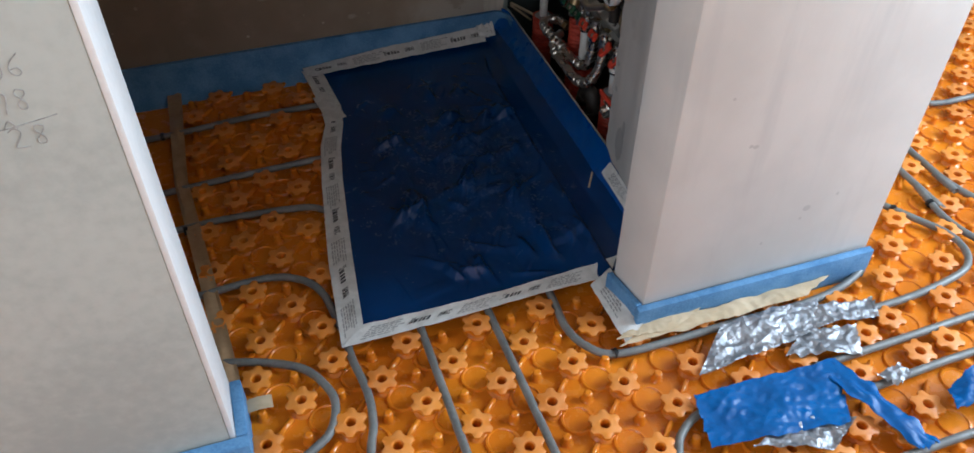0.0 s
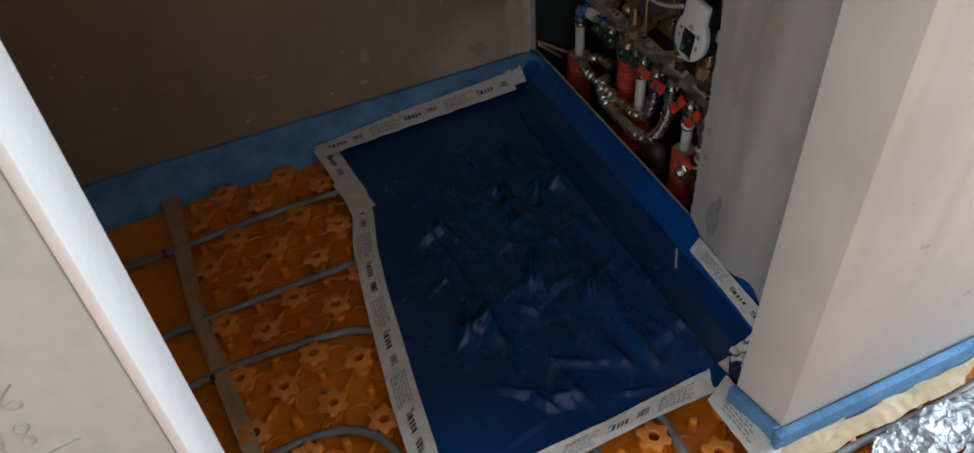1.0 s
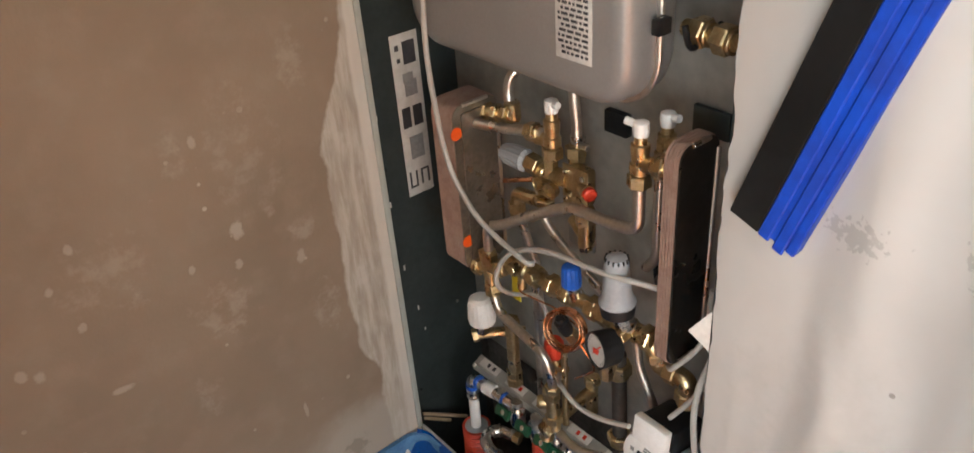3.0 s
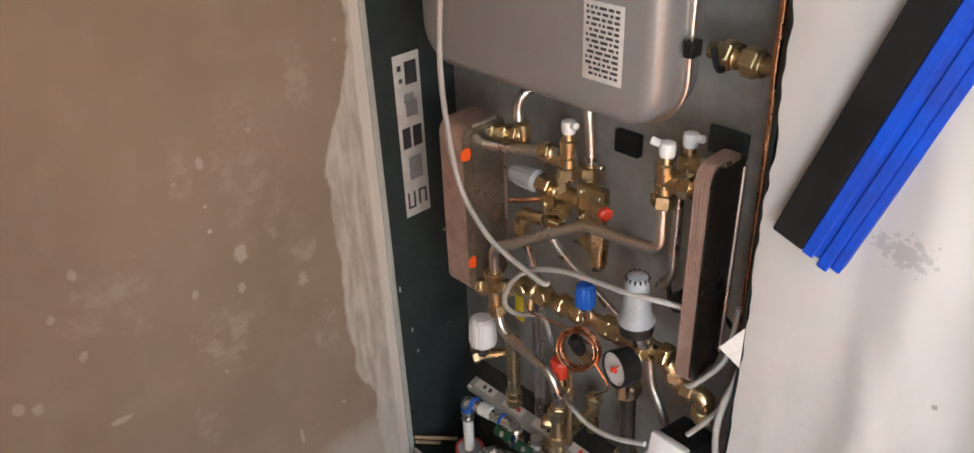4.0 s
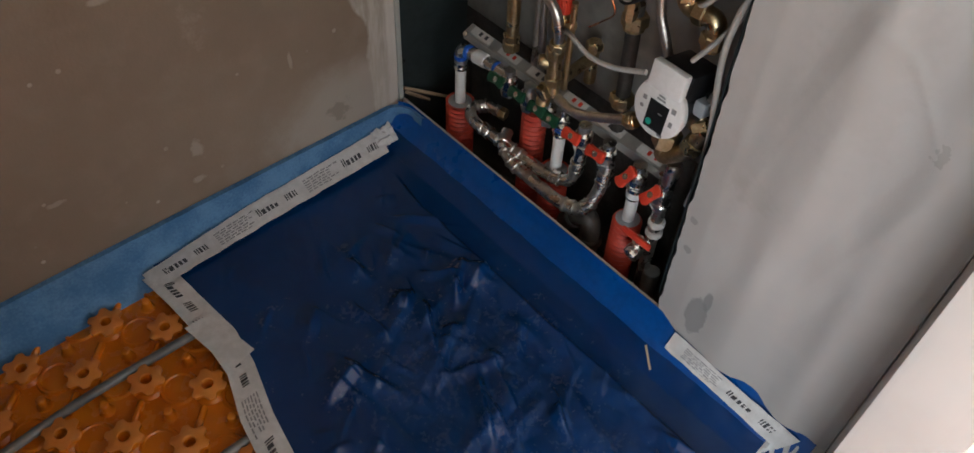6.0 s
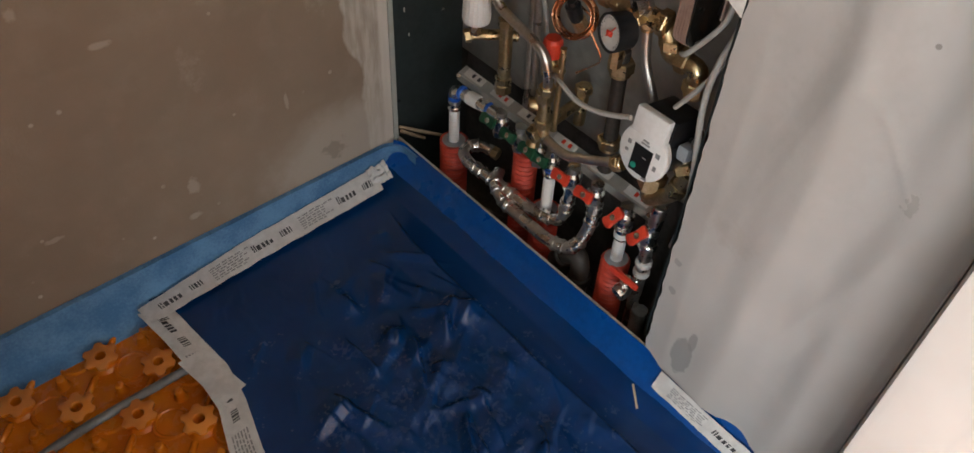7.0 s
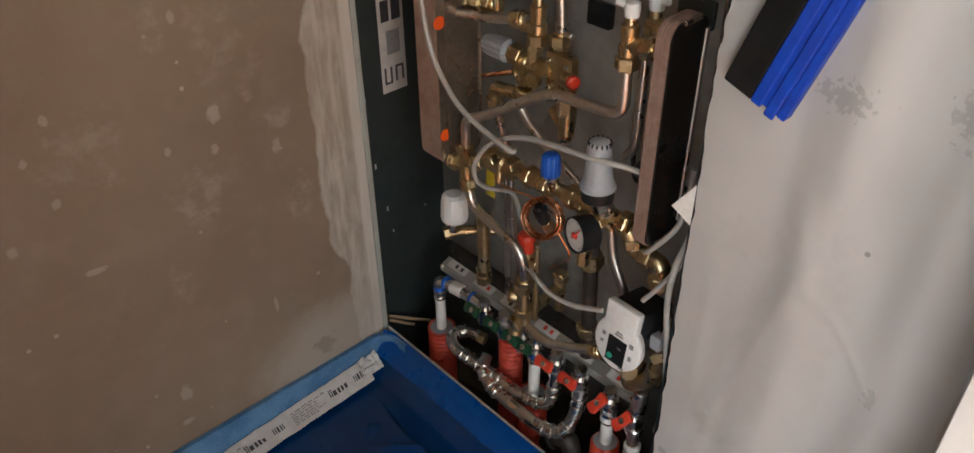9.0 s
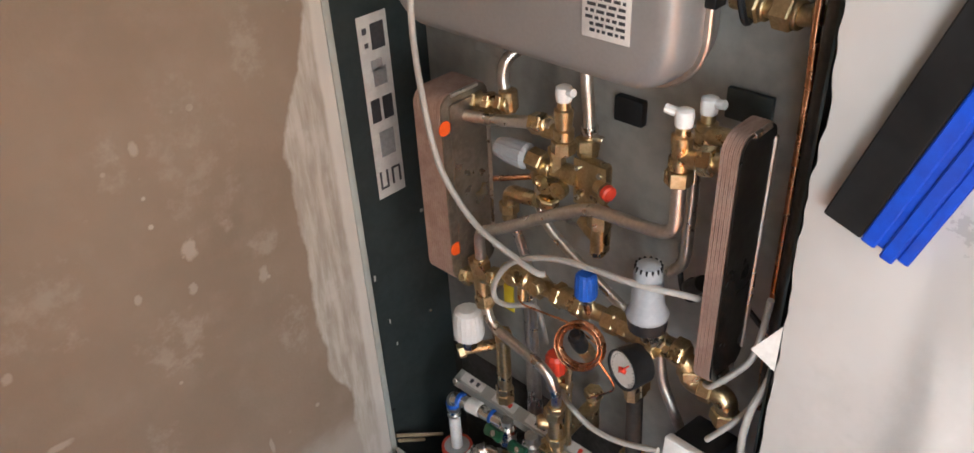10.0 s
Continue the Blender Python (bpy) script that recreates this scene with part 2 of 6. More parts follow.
def sheet_material():
    m = bpy.data.materials.new("white_lining_paper")
    nt, b = nodes_of(m)
    pos = nt.nodes.new("ShaderNodeNewGeometry").outputs["Position"]
    big, mid, fine = link_noise(nt, pos, 4.0), link_noise(nt, pos, 30, 5), link_noise(nt, pos, 170, 3)
    col = mixed(nt, ramp(nt, big, 0.3, 0.7), (0.50, 0.482, 0.455), (0.435, 0.416, 0.39))
    rough_edge = link_noise(nt, pos, 70, 5)
    hatch = link_noise(nt, pos, 120, 4)
    for c, s, a, edge, part_of, colour in (
        ((0, -0.785, 0.145), (0.1, 0.019, 0.045), 0.35, 0.10, 0.9, (0.34, 0.335, 0.32)),
        ((0, -0.797, 0.195), (0.1, 0.008, 0.022), 0.3, 0.15, 0.9, (0.34, 0.335, 0.32)),
        ((0, -0.975, 0.642), (0.1, 0.007, 0.014), 2.2, 0.15, 0.5, (0.40, 0.37, 0.33)),
        ((0, -0.858, 0.976), (0.1, 0.026, 0.014), 2.4, 0.2, 0.55, (0.36, 0.34, 0.31)),
        ((0, -0.972, 0.995), (0.1, 0.014, 0.024), 2.4, 0.2, 0.5, (0.36, 0.34, 0.31)),
        ((0, -0.923, 0.815), (0.1, 0.0032, 0.0032), 0.4, 0.2, 0.85, (0.25, 0.22, 0.19)),
        ((0, -0.733, 0.262), (0.1, 0.007, 0.007), 1.2, 0.2, 0.8, (0.40, 0.38, 0.36)),
        ((0, -0.728, 0.322), (0.1, 0.008, 0.007), 1.2, 0.2, 0.8, (0.40, 0.38, 0.36)),
        ((0, -0.80, 0.44), (0.1, 0.03, 0.02), 1.6, 0.5, 0.4, (0.55, 0.50, 0.44)),
        ((0, -0.87, 0.70), (0.1, 0.05, 0.12), 1.2, 0.6, 0.25, (0.52, 0.48, 0.43)),
        ((0, -0.77, 0.60), (0.1, 0.03, 0.15), 1.2, 0.6, 0.25, (0.50, 0.47, 0.43)),
    ):
        col = mixed(nt, maths(nt, "MULTIPLY", blob(nt, pos, c, s, rough_edge if a < 2 else hatch, a, edge), part_of * 0.85), col, tuple(v * 0.68 for v in colour))
    nt.links.new(col, b.inputs["Base Color"])
    b.inputs["Roughness"].default_value = 0.6
    bump(nt, b, maths(nt, "ADD", maths(nt, "MULTIPLY", mid, 0.6), fine), 0.12, 0.002)
    return m


def membrane_material():
    m = bpy.data.materials.new("blue_membrane")
    nt, b = nodes_of(m)
    pos = nt.nodes.new("ShaderNodeNewGeometry").outputs["Position"]
    big, mid, fine = link_noise(nt, pos, 5.0), link_noise(nt, pos, 28, 5), link_noise(nt, pos, 120, 4)
    col = mixed(nt, ramp(nt, big, 0.3, 0.7), (0.0004, 0.037, 0.150), (0.0003, 0.024, 0.098))
    dust = maths(nt, "MULTIPLY", blob(nt, pos, (-0.36, -0.60, 0), (0.26, 0.34, 1), big, 0.9, 0.6), ramp(nt, maths(nt, "ADD", maths(nt, "MULTIPLY", mid, 0.6), maths(nt, "MULTIPLY", fine, 0.9)), 0.72, 0.98))
    col = mixed(nt, maths(nt, "MULTIPLY", dust, 0.05), col, (0.14, 0.17, 0.20))
    nt.links.new(col, b.inputs["Base Color"])
    r = maths(nt, "ADD", ramp(nt, mid, 0.3, 0.7, 0.15, 0.22), maths(nt, "MULTIPLY", dust, 0.15))
    nt.links.new(r, b.inputs["Roughness"])
    b.inputs["Specular IOR Level"].default_value = 0.55
    bump(nt, b, maths(nt, "ADD", mid, maths(nt, "MULTIPLY", fine, 0.3)), 0.10, 0.002)
    return m


def pillar_material():
    m = bpy.data.materials.new("scuffed_white_filler")
    nt, b = nodes_of(m)
    pos = nt.nodes.new("ShaderNodeNewGeometry").outputs["Position"]
    big, mid, fine = link_noise(nt, pos, 3.5), link_noise(nt, pos, 22, 5), link_noise(nt, pos, 140, 3)
    col = mixed(nt, ramp(nt, big, 0.35, 0.65), (0.61, 0.59, 0.555), (0.54, 0.525, 0.495))
    stretch = nt.nodes.new("ShaderNodeMapping")
    stretch.inputs["Scale"].default_value = (16, 16, 2.2)
    nt.links.new(pos, stretch.inputs["Vector"])
    smears = link_noise(nt, stretch.outputs[0], 1.0, 5)
    col = mixed(nt, ramp(nt, smears, 0.52, 0.74, 0.0, 0.5), col, (0.47, 0.465, 0.45))
    for c, s in (((0.205, -1.169, 0.215), (0.008, 0.1, 0.007)), ((0.197, -1.169, 0.190), (0.004, 0.1, 0.004)), ((0.040, -1.169, 0.405), (0.006, 0.1, 0.004)), ((0.03, -1.169, 0.408), (0.004, 0.1, 0.004)), ((0.27, -1.169, 0.235), (0.003, 0.1, 0.004)), ((-0.03, -1.169, 0.52), (0.003, 0.1, 0.003)), ((0.12, -1.169, 0.145), (0.003, 0.1, 0.003))):
        col = mixed(nt, maths(nt, "MULTIPLY", blob(nt, pos, c, s, mid, 0.5), 0.7), col, (0.40, 0.39, 0.37))
    nt.links.new(col, b.inputs["Base Color"])
    b.inputs["Roughness"].default_value = 0.75
    bump(nt, b, maths(nt, "ADD", mid, maths(nt, "MULTIPLY", fine, 0.4)), 0.18, 0.002)
    return m


def orange_material():
    """Glossy orange moulding, dusty and scuffed on the tops that are trodden on."""
    m = bpy.data.materials.new("orange_plastic")
    nt, b = nodes_of(m)
    pos = nt.nodes.new("ShaderNodeNewGeometry").outputs["Position"]
    sep = nt.nodes.new("ShaderNodeSeparateXYZ")
    nt.links.new(pos, sep.inputs[0])
    big, mid, fine = link_noise(nt, pos, 5), link_noise(nt, pos, 38, 5), link_noise(nt, pos, 90, 3)
    col = mixed(nt, ramp(nt, big, 0.35, 0.65), (0.72, 0.222, 0.012), (0.56, 0.145, 0.007))
    trodden = maths(nt, "MULTIPLY", ramp(nt, sep.outputs[2], -0.004, -0.0012), ramp(nt, mid, 0.30, 0.62, 0.35, 0.9))
    dirt = ramp(nt, mid, 0.56, 0.72, 0.0, 0.22)
    col = mixed(nt, dirt, col, (0.40, 0.20, 0.07))
    col = mixed(nt, maths(nt, "MULTIPLY", trodden, 0.32), col, (0.82, 0.40, 0.15))
    nt.links.new(col, b.inputs["Base Color"])
    nt.links.new(maths(nt, "ADD", ramp(nt, mid, 0.3, 0.7, 0.16, 0.32), maths(nt, "MULTIPLY", trodden, 0.35)), b.inputs["Roughness"])
    bump(nt, b, maths(nt, "ADD", fine, maths(nt, "MULTIPLY", mid, 0.7)), 0.30, 0.0022)
    return m


M["orange"] = orange_material()
M["pillar"] = pillar_material()
M["brown_wall"], M["sheet"], M["membrane"] = brown_wall_material(), sheet_material(), membrane_material()


# ---------- building helpers ----------
ORIGIN = {}


def thing(name, base, label, category, group=""):
    ob = new(name)
    ob.empty_display_size = 0.05
    ob.location = base
    ORIGIN[ob.name] = Vector(base)
    return tagged(ob, label, category, group)


def mesh_ob(name, bm, material, smooth=30):
    bmesh.ops.recalc_face_normals(bm, faces=bm.faces)
    me = bpy.data.meshes.new(name)
    bm.to_mesh(me)
    bm.free()
    me.materials.append(M[material])
    if smooth:
        for p in me.polygons:
            p.use_smooth = True
        me.set_sharp_from_angle(angle=radians(smooth))
    return new(name, me)


def part(name, bm, material, parent, label="", smooth=30):
    """One mesh under a thing or part; the bmesh is in world metres."""
    o = ORIGIN[parent.name]
    bmesh.ops.translate(bm, verts=bm.verts, vec=-o)
    ob = mesh_ob(name, bm, material, smooth)
    ob.parent = parent
    ORIGIN[ob.name] = o
    return tagged(ob, label)


def solid(name, bm, material, label, category, kind="", group="", smooth=30):
    ob = mesh_ob(name, bm, material, smooth)
    ORIGIN[ob.name] = Vector((0, 0, 0))
    return tagged(ob, label, category, group, kind)


def box(x0, x1, y0, y1, z0, z1, bevel=0.0, bm=None, seg=2):
    bm = bm or bmesh.new()
    got = bmesh.ops.create_cube(bm, size=1)["verts"]
    c, s = Vector(((x0 + x1) / 2, (y0 + y1) / 2, (z0 + z1) / 2)), Vector((abs(x1 - x0), abs(y1 - y0), abs(z1 - z0)))
    for v in got:
        v.co = Vector((v.co.x * s.x, v.co.y * s.y, v.co.z * s.z)) + c
    if bevel:
        edges = list({e for v in got for e in v.link_edges})
        bmesh.ops.bevel(bm, geom=edges, offset=bevel, segments=seg, affect="EDGES", profile=0.5)
    return bm


def frame_of(axis):
    w = Vector(axis).normalized()
    u = w.orthogonal().normalized() if abs(w.z) < 0.99 else Vector((1, 0, 0))
    if abs(w.z) < 0.99:
        u = Vector((0, 0, 1)).cross(w).normalized()
    return u, w.cross(u), w


def lathe(p, axis, profile, seg=20, bm=None, cap=True, lobes=0, depth=0.0):
    """Turn a profile of (distance along the axis, radius) round the axis; lobes ripple the radius, as on a knob."""
    bm = bm or bmesh.new()
    u, v, w = frame_of(axis)
    p = Vector(p)
    rings = []
    for d, r in profile:
        ring = []
        for i in range(seg):
            a = 2 * math.pi * i / seg
            rr = r * (1 + depth * math.cos(lobes * a)) if lobes else r
            ring.append(bm.verts.new(p + w * d + (u * math.cos(a) + v * math.sin(a)) * rr))
        rings.append(ring)
    for a, b in zip(rings, rings[1:]):
        for i in range(seg):
            bm.faces.new((a[i], a[(i + 1) % seg], b[(i + 1) % seg], b[i]))
    if cap:
        bm.faces.new(rings[0][::-1])
        bm.faces.new(rings[-1])
    return bm


def rod(p, q, r, seg=14, bm=None, chamfer=0.12):
    d = Vector(q) - Vector(p)
    L = d.length
    c = min(r * chamfer, L * 0.2)
    return lathe(p, d, [(0, r - c), (c, r), (L - c, r), (L, r - c)], seg, bm)


def nut(p, q, r, bm=None):
    return rod(p, q, r, 6, bm, 0.1)


def rounded(pts, radius, steps=6):
    """A polyline with its corners turned into arcs."""
    pts = [Vector(p) for p in pts]
    out = [pts[0]]
    for a, b, c in zip(pts, pts[1:], pts[2:]):
        d1, d2 = (a - b), (c - b)
        k = min(radius, d1.length * 0.48, d2.length * 0.48)
        s, e = b + d1.normalized() * k, b + d2.normalized() * k
        for i in range(steps + 1):
            t = i / steps
            out.append(s * (1 - t) ** 2 + b * 2 * t * (1 - t) + e * t * t)
    return out + [pts[-1]]


def tube(pts, r, seg=12, bend=0.03, bm=None, cap=True, ridges=None):
    bm = bm or bmesh.new()
    pts = rounded(pts, bend) if len(pts) > 2 and bend else [Vector(p) for p in pts]
    if ridges:
        full = []
        for a, b in zip(pts, pts[1:]):
            n = max(1, round((b - a).length / ridges))
            full += [a.lerp(b, i / n) for i in range(n)]
        pts = full + [pts[-1]]
    pts = [p for i, p in enumerate(pts) if i == 0 or (p - pts[i - 1]).length > 1e-5]
    rings, u = [], None
    for i, p in enumerate(pts):
        w = (pts[min(i + 1, len(pts) - 1)] - pts[max(i - 1, 0)]).normalized()
        u = frame_of(w)[0] if u is None else (u - w * u.dot(w)).normalized()
        v = w.cross(u)
        rr = r * (1 + (0.07 if i % 2 else -0.07)) if ridges else r
        rings.append([bm.verts.new(p + (u * math.cos(2 * math.pi * k / seg) + v * math.sin(2 * math.pi * k / seg)) * rr) for k in range(seg)])
    for a, b in zip(rings, rings[1:]):
        for k in range(seg):
            bm.faces.new((a[k], a[(k + 1) % seg], b[(k + 1) % seg], b[k]))
    if cap:
        bm.faces.new(rings[0][::-1])
        bm.faces.new(rings[-1])
    return bm


def surface(fn, nu, nv, thick=0.0, bm=None):
    """A grid over fn(u, v), u and v from 0 to 1; with a thickness it becomes a closed sheet."""
    bm = bm or bmesh.new()
    g = [[bm.verts.new(fn(i / nu, j / nv)) for j in range(nv + 1)] for i in range(nu + 1)]
    faces = [bm.faces.new((g[i][j], g[i + 1][j], g[i + 1][j + 1], g[i][j + 1])) for i in range(nu) for j in range(nv)]
    if thick:
        bm.normal_update()
        low = [[bm.verts.new(v.co - v.normal * thick) for v in row] for row in g]
        for i in range(nu):
            for j in range(nv):
                bm.faces.new((low[i][j + 1], low[i + 1][j + 1], low[i + 1][j], low[i][j]))
        rim = [(i, 0) for i in range(nu)] + [(nu, j) for j in range(nv)] + [(i, nv) for i in range(nu, 0, -1)] + [(0, j) for j in range(nv, 0, -1)]
        for (a, b), (c, d) in zip(rim, rim[1:] + rim[:1]):
            bm.faces.new((g[c][d], g[a][b], low[a][b], low[c][d]))
    return bm


def along(pts):
    """Place on a polyline at 0..1 of its length."""
    pts = [Vector(p) for p in pts]
    ls = [(b - a).length for a, b in zip(pts, pts[1:])]
    total = sum(ls)

    def at(s):
        d = s * total
        for a, b, l in zip(pts, pts[1:], ls):
            if d <= l + 1e-9:
                return a.lerp(b, d / l)
            d -= l
        return pts[-1]
    return at, total


def tape_strip(name, one, two, label, seed, prints=True, group="printed tape", lift=0.0045, wrinkle=0.0022):
    """A printed tape between two edge lines: the film, and its printing as dark bars on it."""
    e1, length = along(one)
    e2, _ = along(two)
    rnd = random.Random(seed)

    def fn(u, v, up=0.0):
        p = e1(u).lerp(e2(u), v)
        n = (noise.noise(Vector((u * length * 28, v * 3, seed))) + 0.5 * noise.noise(Vector((u * length * 70, v * 6, seed + 9)))) * wrinkle
        return p + Vector((0, 0, lift + n + up + wrinkle))
    t = thing(name, e1(0), label, "tape", group)
    part("film", surface(fn, max(12, int(length / 0.008)), 6, 0.0004), "tape", t)
    if not prints:
        return t
    dark, pale = bmesh.new(), bmesh.new()

    def bar(bm, s0, s1, v0, v1):
        surface(lambda a, b: fn(s0 + (s1 - s0) * a, v0 + (v1 - v0) * b, 0.0006), 3, 1, 0, bm)
    s, k = 0.03, rnd.randrange(2)
    while s < length - 0.09:
        if k % 2 == 0:
            x = s
            for w in (0.003, 0.003, 0.010, 0.007, 0.007, 0.008):
                bar(dark, x / length, (x + w * 0.8) / length, 0.36, 0.36 + (0.32 if w < 0.004 else 0.22))
                x += w + 0.0015
            x += 0.016
            for w in (0.003, 0.003, 0.006, 0.004, 0.003):
                bar(dark, x / length, (x + w * 0.8) / length, 0.36, 0.62)
                x += w + 0.0015
            s = x + 0.02
        else:
            for row in range(6):
                x, end = s, s + 0.075 * rnd.uniform(0.7, 1)
                while x < end:
                    w = rnd.uniform(0.005, 0.014)
                    bar(pale, x / length, min(x + w, length) / length, 0.18 + row * 0.105, 0.235 + row * 0.105)
                    x += w + 0.003
            s += 0.09
        k += 1
    if len(dark.verts):
        part("lettering", dark, "print", t, smooth=0)["kind"] = "stuff"
    if len(pale.verts):
        part("small_print", pale, "print_grey", t, smooth=0)["kind"] = "stuff"
    return t


# ---------- structure: floors, walls, ceiling ----------
H = 2.5
PB = -0.026  # level of the panel's sheet; the studs' tops are at 0


def prism(poly, z0, z1, bevel=0.0):
    """An upright block over a ground outline."""
    bm = bmesh.new()
    low, top = [[bm.verts.new((x, y, z)) for x, y in poly] for z in (z0, z1)]
    n = len(poly)
    for i in range(n):
        bm.faces.new((low[i], low[(i + 1) % n], top[(i + 1) % n], top[i]))
    bm.faces.new(low[::-1])
    bm.faces.new(top)
    if bevel:
        bmesh.ops.bevel(bm, geom=list(bm.edges), offset=bevel, segments=2, affect="EDGES", profile=0.5)
    return bm


def wall(name, *b, material="room", label="plain plastered room wall", bevel=0.0):
    return solid(name, box(*b, bevel=bevel), material, label, "wall", "structure")


wall("wall_west_a", -3.35, -3.2, -4.75, -4.0, PB - 0.1, H)
wall("wall_west_b", -3.35, -3.2, -1.8, -1.2, PB - 0.1, H)
wall("wall_west_sill", -3.35, -3.2, -4.0, -1.8, PB - 0.1, 0.7)
wall("wall_west_head", -3.35, -3.2, -4.0, -1.8, 2.2, H)
wall("wall_south_a", -3.2, -2.7, -4.75, -4.6, PB - 0.1, H)
wall("wall_south_b", -0.3, 2.35, -4.75, -4.6, PB - 0.1, H)
wall("wall_south_sill", -2.7, -0.3, -4.75, -4.6, PB - 0.1, 0.7)
wall("wall_south_head", -2.7, -0.3, -4.75, -4.6, 2.2, H)
wall("wall_east_a", 2.2, 2.35, -4.6, -2.6, PB - 0.1, H)
wall("wall_east_b", 2.2, 2.35, -1.0, 1.75, PB - 0.1, H)
wall("wall_east_sill", 2.2, 2.35, -2.6, -1.0, PB - 0.1, 0.7)
wall("wall_east_head", 2.2, 2.35, -2.6, -1.0, 2.2, H)
wall("wall_north_room", 0.41, 2.2, 1.6, 1.75, PB - 0.1, H)
wall("wall_behind_cabinet", 0.26, 0.41, -1.049, 1.75, PB - 0.3, H)
wall("wall_stub", -3.2, -0.938, -1.225, -1.10, PB - 0.1, H, material="stub", label="dusty pale plasterboard wall end with pencilled sums", bevel=0.002)
wall("wall_niche_west", -1.30, -1.16, -1.079, 0.0, PB - 0.1, H, material="brown_wall", label="bare brown board wall of the niche")
wall("wall_niche_north", -1.30, 0.0, 0.001, 0.14, PB - 0.3, H, material="brown_wall", label="bare brown plasterboard wall with a pale filled corner")
wall("wall_cabinet_north", 0.002, 0.26, 0.045, 0.14, PB - 0.3, H, material="concrete", label="dark rough wall beside the cabinet")
wall("wall_cabinet_board", 0.0, 0.013, -1.054, -0.716, PB - 0.1, H, material="plaster", label="white plasterboard beside the cabinet")
wall("wall_cabinet_head", 0.0, 0.013, -0.714, 0.0, 1.62, H, material="plaster", label="white plasterboard over the cabinet")
solid("wall_pillar", prism([(-0.145, -1.072), (-0.127, -1.172), (0.41, -1.166), (0.41, -1.0555), (0.0, -1.0555)], PB - 0.1, H, 0.0025), "pillar", "smooth white filled wall end between niche and room", "wall", "structure")
solid("ceiling", box(-3.35, 2.35, -4.75, 1.75, H + 0.002, H + 0.12), "room", "plain white ceiling", "ceiling", "structure")
solid("corner_bead_trim", box(-0.9379, -0.929, -1.2255, -1.101, 0.03, H, bevel=0.0015), "bead", "white plastered edge of the wall end", "trim", "structure")
solid("corner_bead_niche", box(-0.010, 0.0015, -0.0035, 0.0005, 0.085, 1.9, bevel=0.001), "stub", "pale filled corner edge beside the cabinet", "trim", "structure")
solid("slab_under_cabinet", box(0.0, 0.26, -1.04, 0.045, PB - 0.32, PB - 0.26), "concrete", "dark dusty slab under the cabinet", "floor", "structure")
solid("wall_under_cabinet_east", box(0.235, 0.258, -0.72, 0.044, PB - 0.26, 0.20), "concrete", "dark rough wall below the cabinet", "wall", "structure")
solid("wall_under_cabinet_south", box(0.014, 0.234, -0.745, -0.722, PB - 0.26, 1.62), "concrete", "dark rough side below the cabinet", "wall", "structure")
solid("upstand_board", box(0.0, 0.006, -0.714, -0.001, PB - 0.2, 0.085, bevel=0.001), "plaster", "low board with a pale edge under the cabinet opening", "trim", "structure")

floors = []
for name, b in (("floor_room", (-3.2, 2.2, -4.6, -1.0505)), ("floor_niche", (-1.16, -0.0005, -1.05, 0.0)), ("floor_side_room", (0.411, 2.2, -1.05, 1.6))):
    floors.append(solid(name, box(b[0], b[1], b[2], b[3], PB - 0.02, PB), "orange", "orange moulded floor-heating panel with studs", "floor", "structure"))


def foam_strip(name, *b):
    return solid(name, box(*b, bevel=0.003), "foam", "pale blue foam edge strip along the wall foot", "edge strip", "structure")


def rounded_strip(u, v, inner):
    """Foam strip along the niche wall that bends round the corner, its skirt spreading towards the floor."""
    z = PB + (0.086 - PB) * v
    d = 0.011 + 0.034 * max(0.0, (0.045 - z) / 0.071) ** 1.6 if inner else 0.0006
    run, r = 1.10, 0.05
    s = u * (run + r * math.pi / 2 + 0.03)
    d += (0.0016 * noise.noise(Vector((s * 11, z * 14, 4))) + 0.0008 * noise.noise(Vector((s * 45, z * 40, 7)))) if inner else 0.0
    if s < run:
        return Vector((-1.15 + s, -d, z))
    if s < run + r * math.pi / 2:
        a = (s - run) / r
        return Vector((-0.05 + (r - d) * math.sin(a), -0.05 + (r - d) * math.cos(a), z))
    return Vector((-d - 0.001, -0.05 - (s - run - r * math.pi / 2), z))


strip = bmesh.new()
face_grid = [[strip.verts.new(rounded_strip(i / 150, j / 10, True)) for j in range(11)] for i in range(151)]
back_grid = [[strip.verts.new(rounded_strip(i / 150, j, False)) for j in (0, 1)] for i in range(151)]
for i in range(150):
    for j in range(10):
        strip.faces.new((face_grid[i][j], face_grid[i + 1][j], face_grid[i + 1][j + 1], face_grid[i][j + 1]))
    strip.faces.new((face_grid[i][10], face_grid[i + 1][10], back_grid[i + 1][1], back_grid[i][1]))
    strip.faces.new((back_grid[i][1], back_grid[i + 1][1], back_grid[i + 1][0], back_grid[i][0]))
solid("edge_strip_niche_north", strip, "foam", "pale blue foam edge strip bent round the niche corner", "edge strip", "structure", smooth=50)
foam_strip("edge_strip_niche_west", -1.1595, -1.1515, -1.07, -0.013, PB, 0.08)
foam_strip("edge_strip_pillar", -0.146, 0.41, -1.190, -1.1735, PB, 0.056)
solid("edge_strip_pillar_side", prism([(-0.1605, -1.070), (-0.144, -1.1725), (-0.1285, -1.1725), (-0.147, -1.070)], PB, 0.056, 0.003), "foam", "pale blue foam edge strip along the wall foot", "edge strip", "structure")
foam_strip("edge_strip_stub", -3.19, -0.908, -1.252, -1.2275, PB, 0.056)
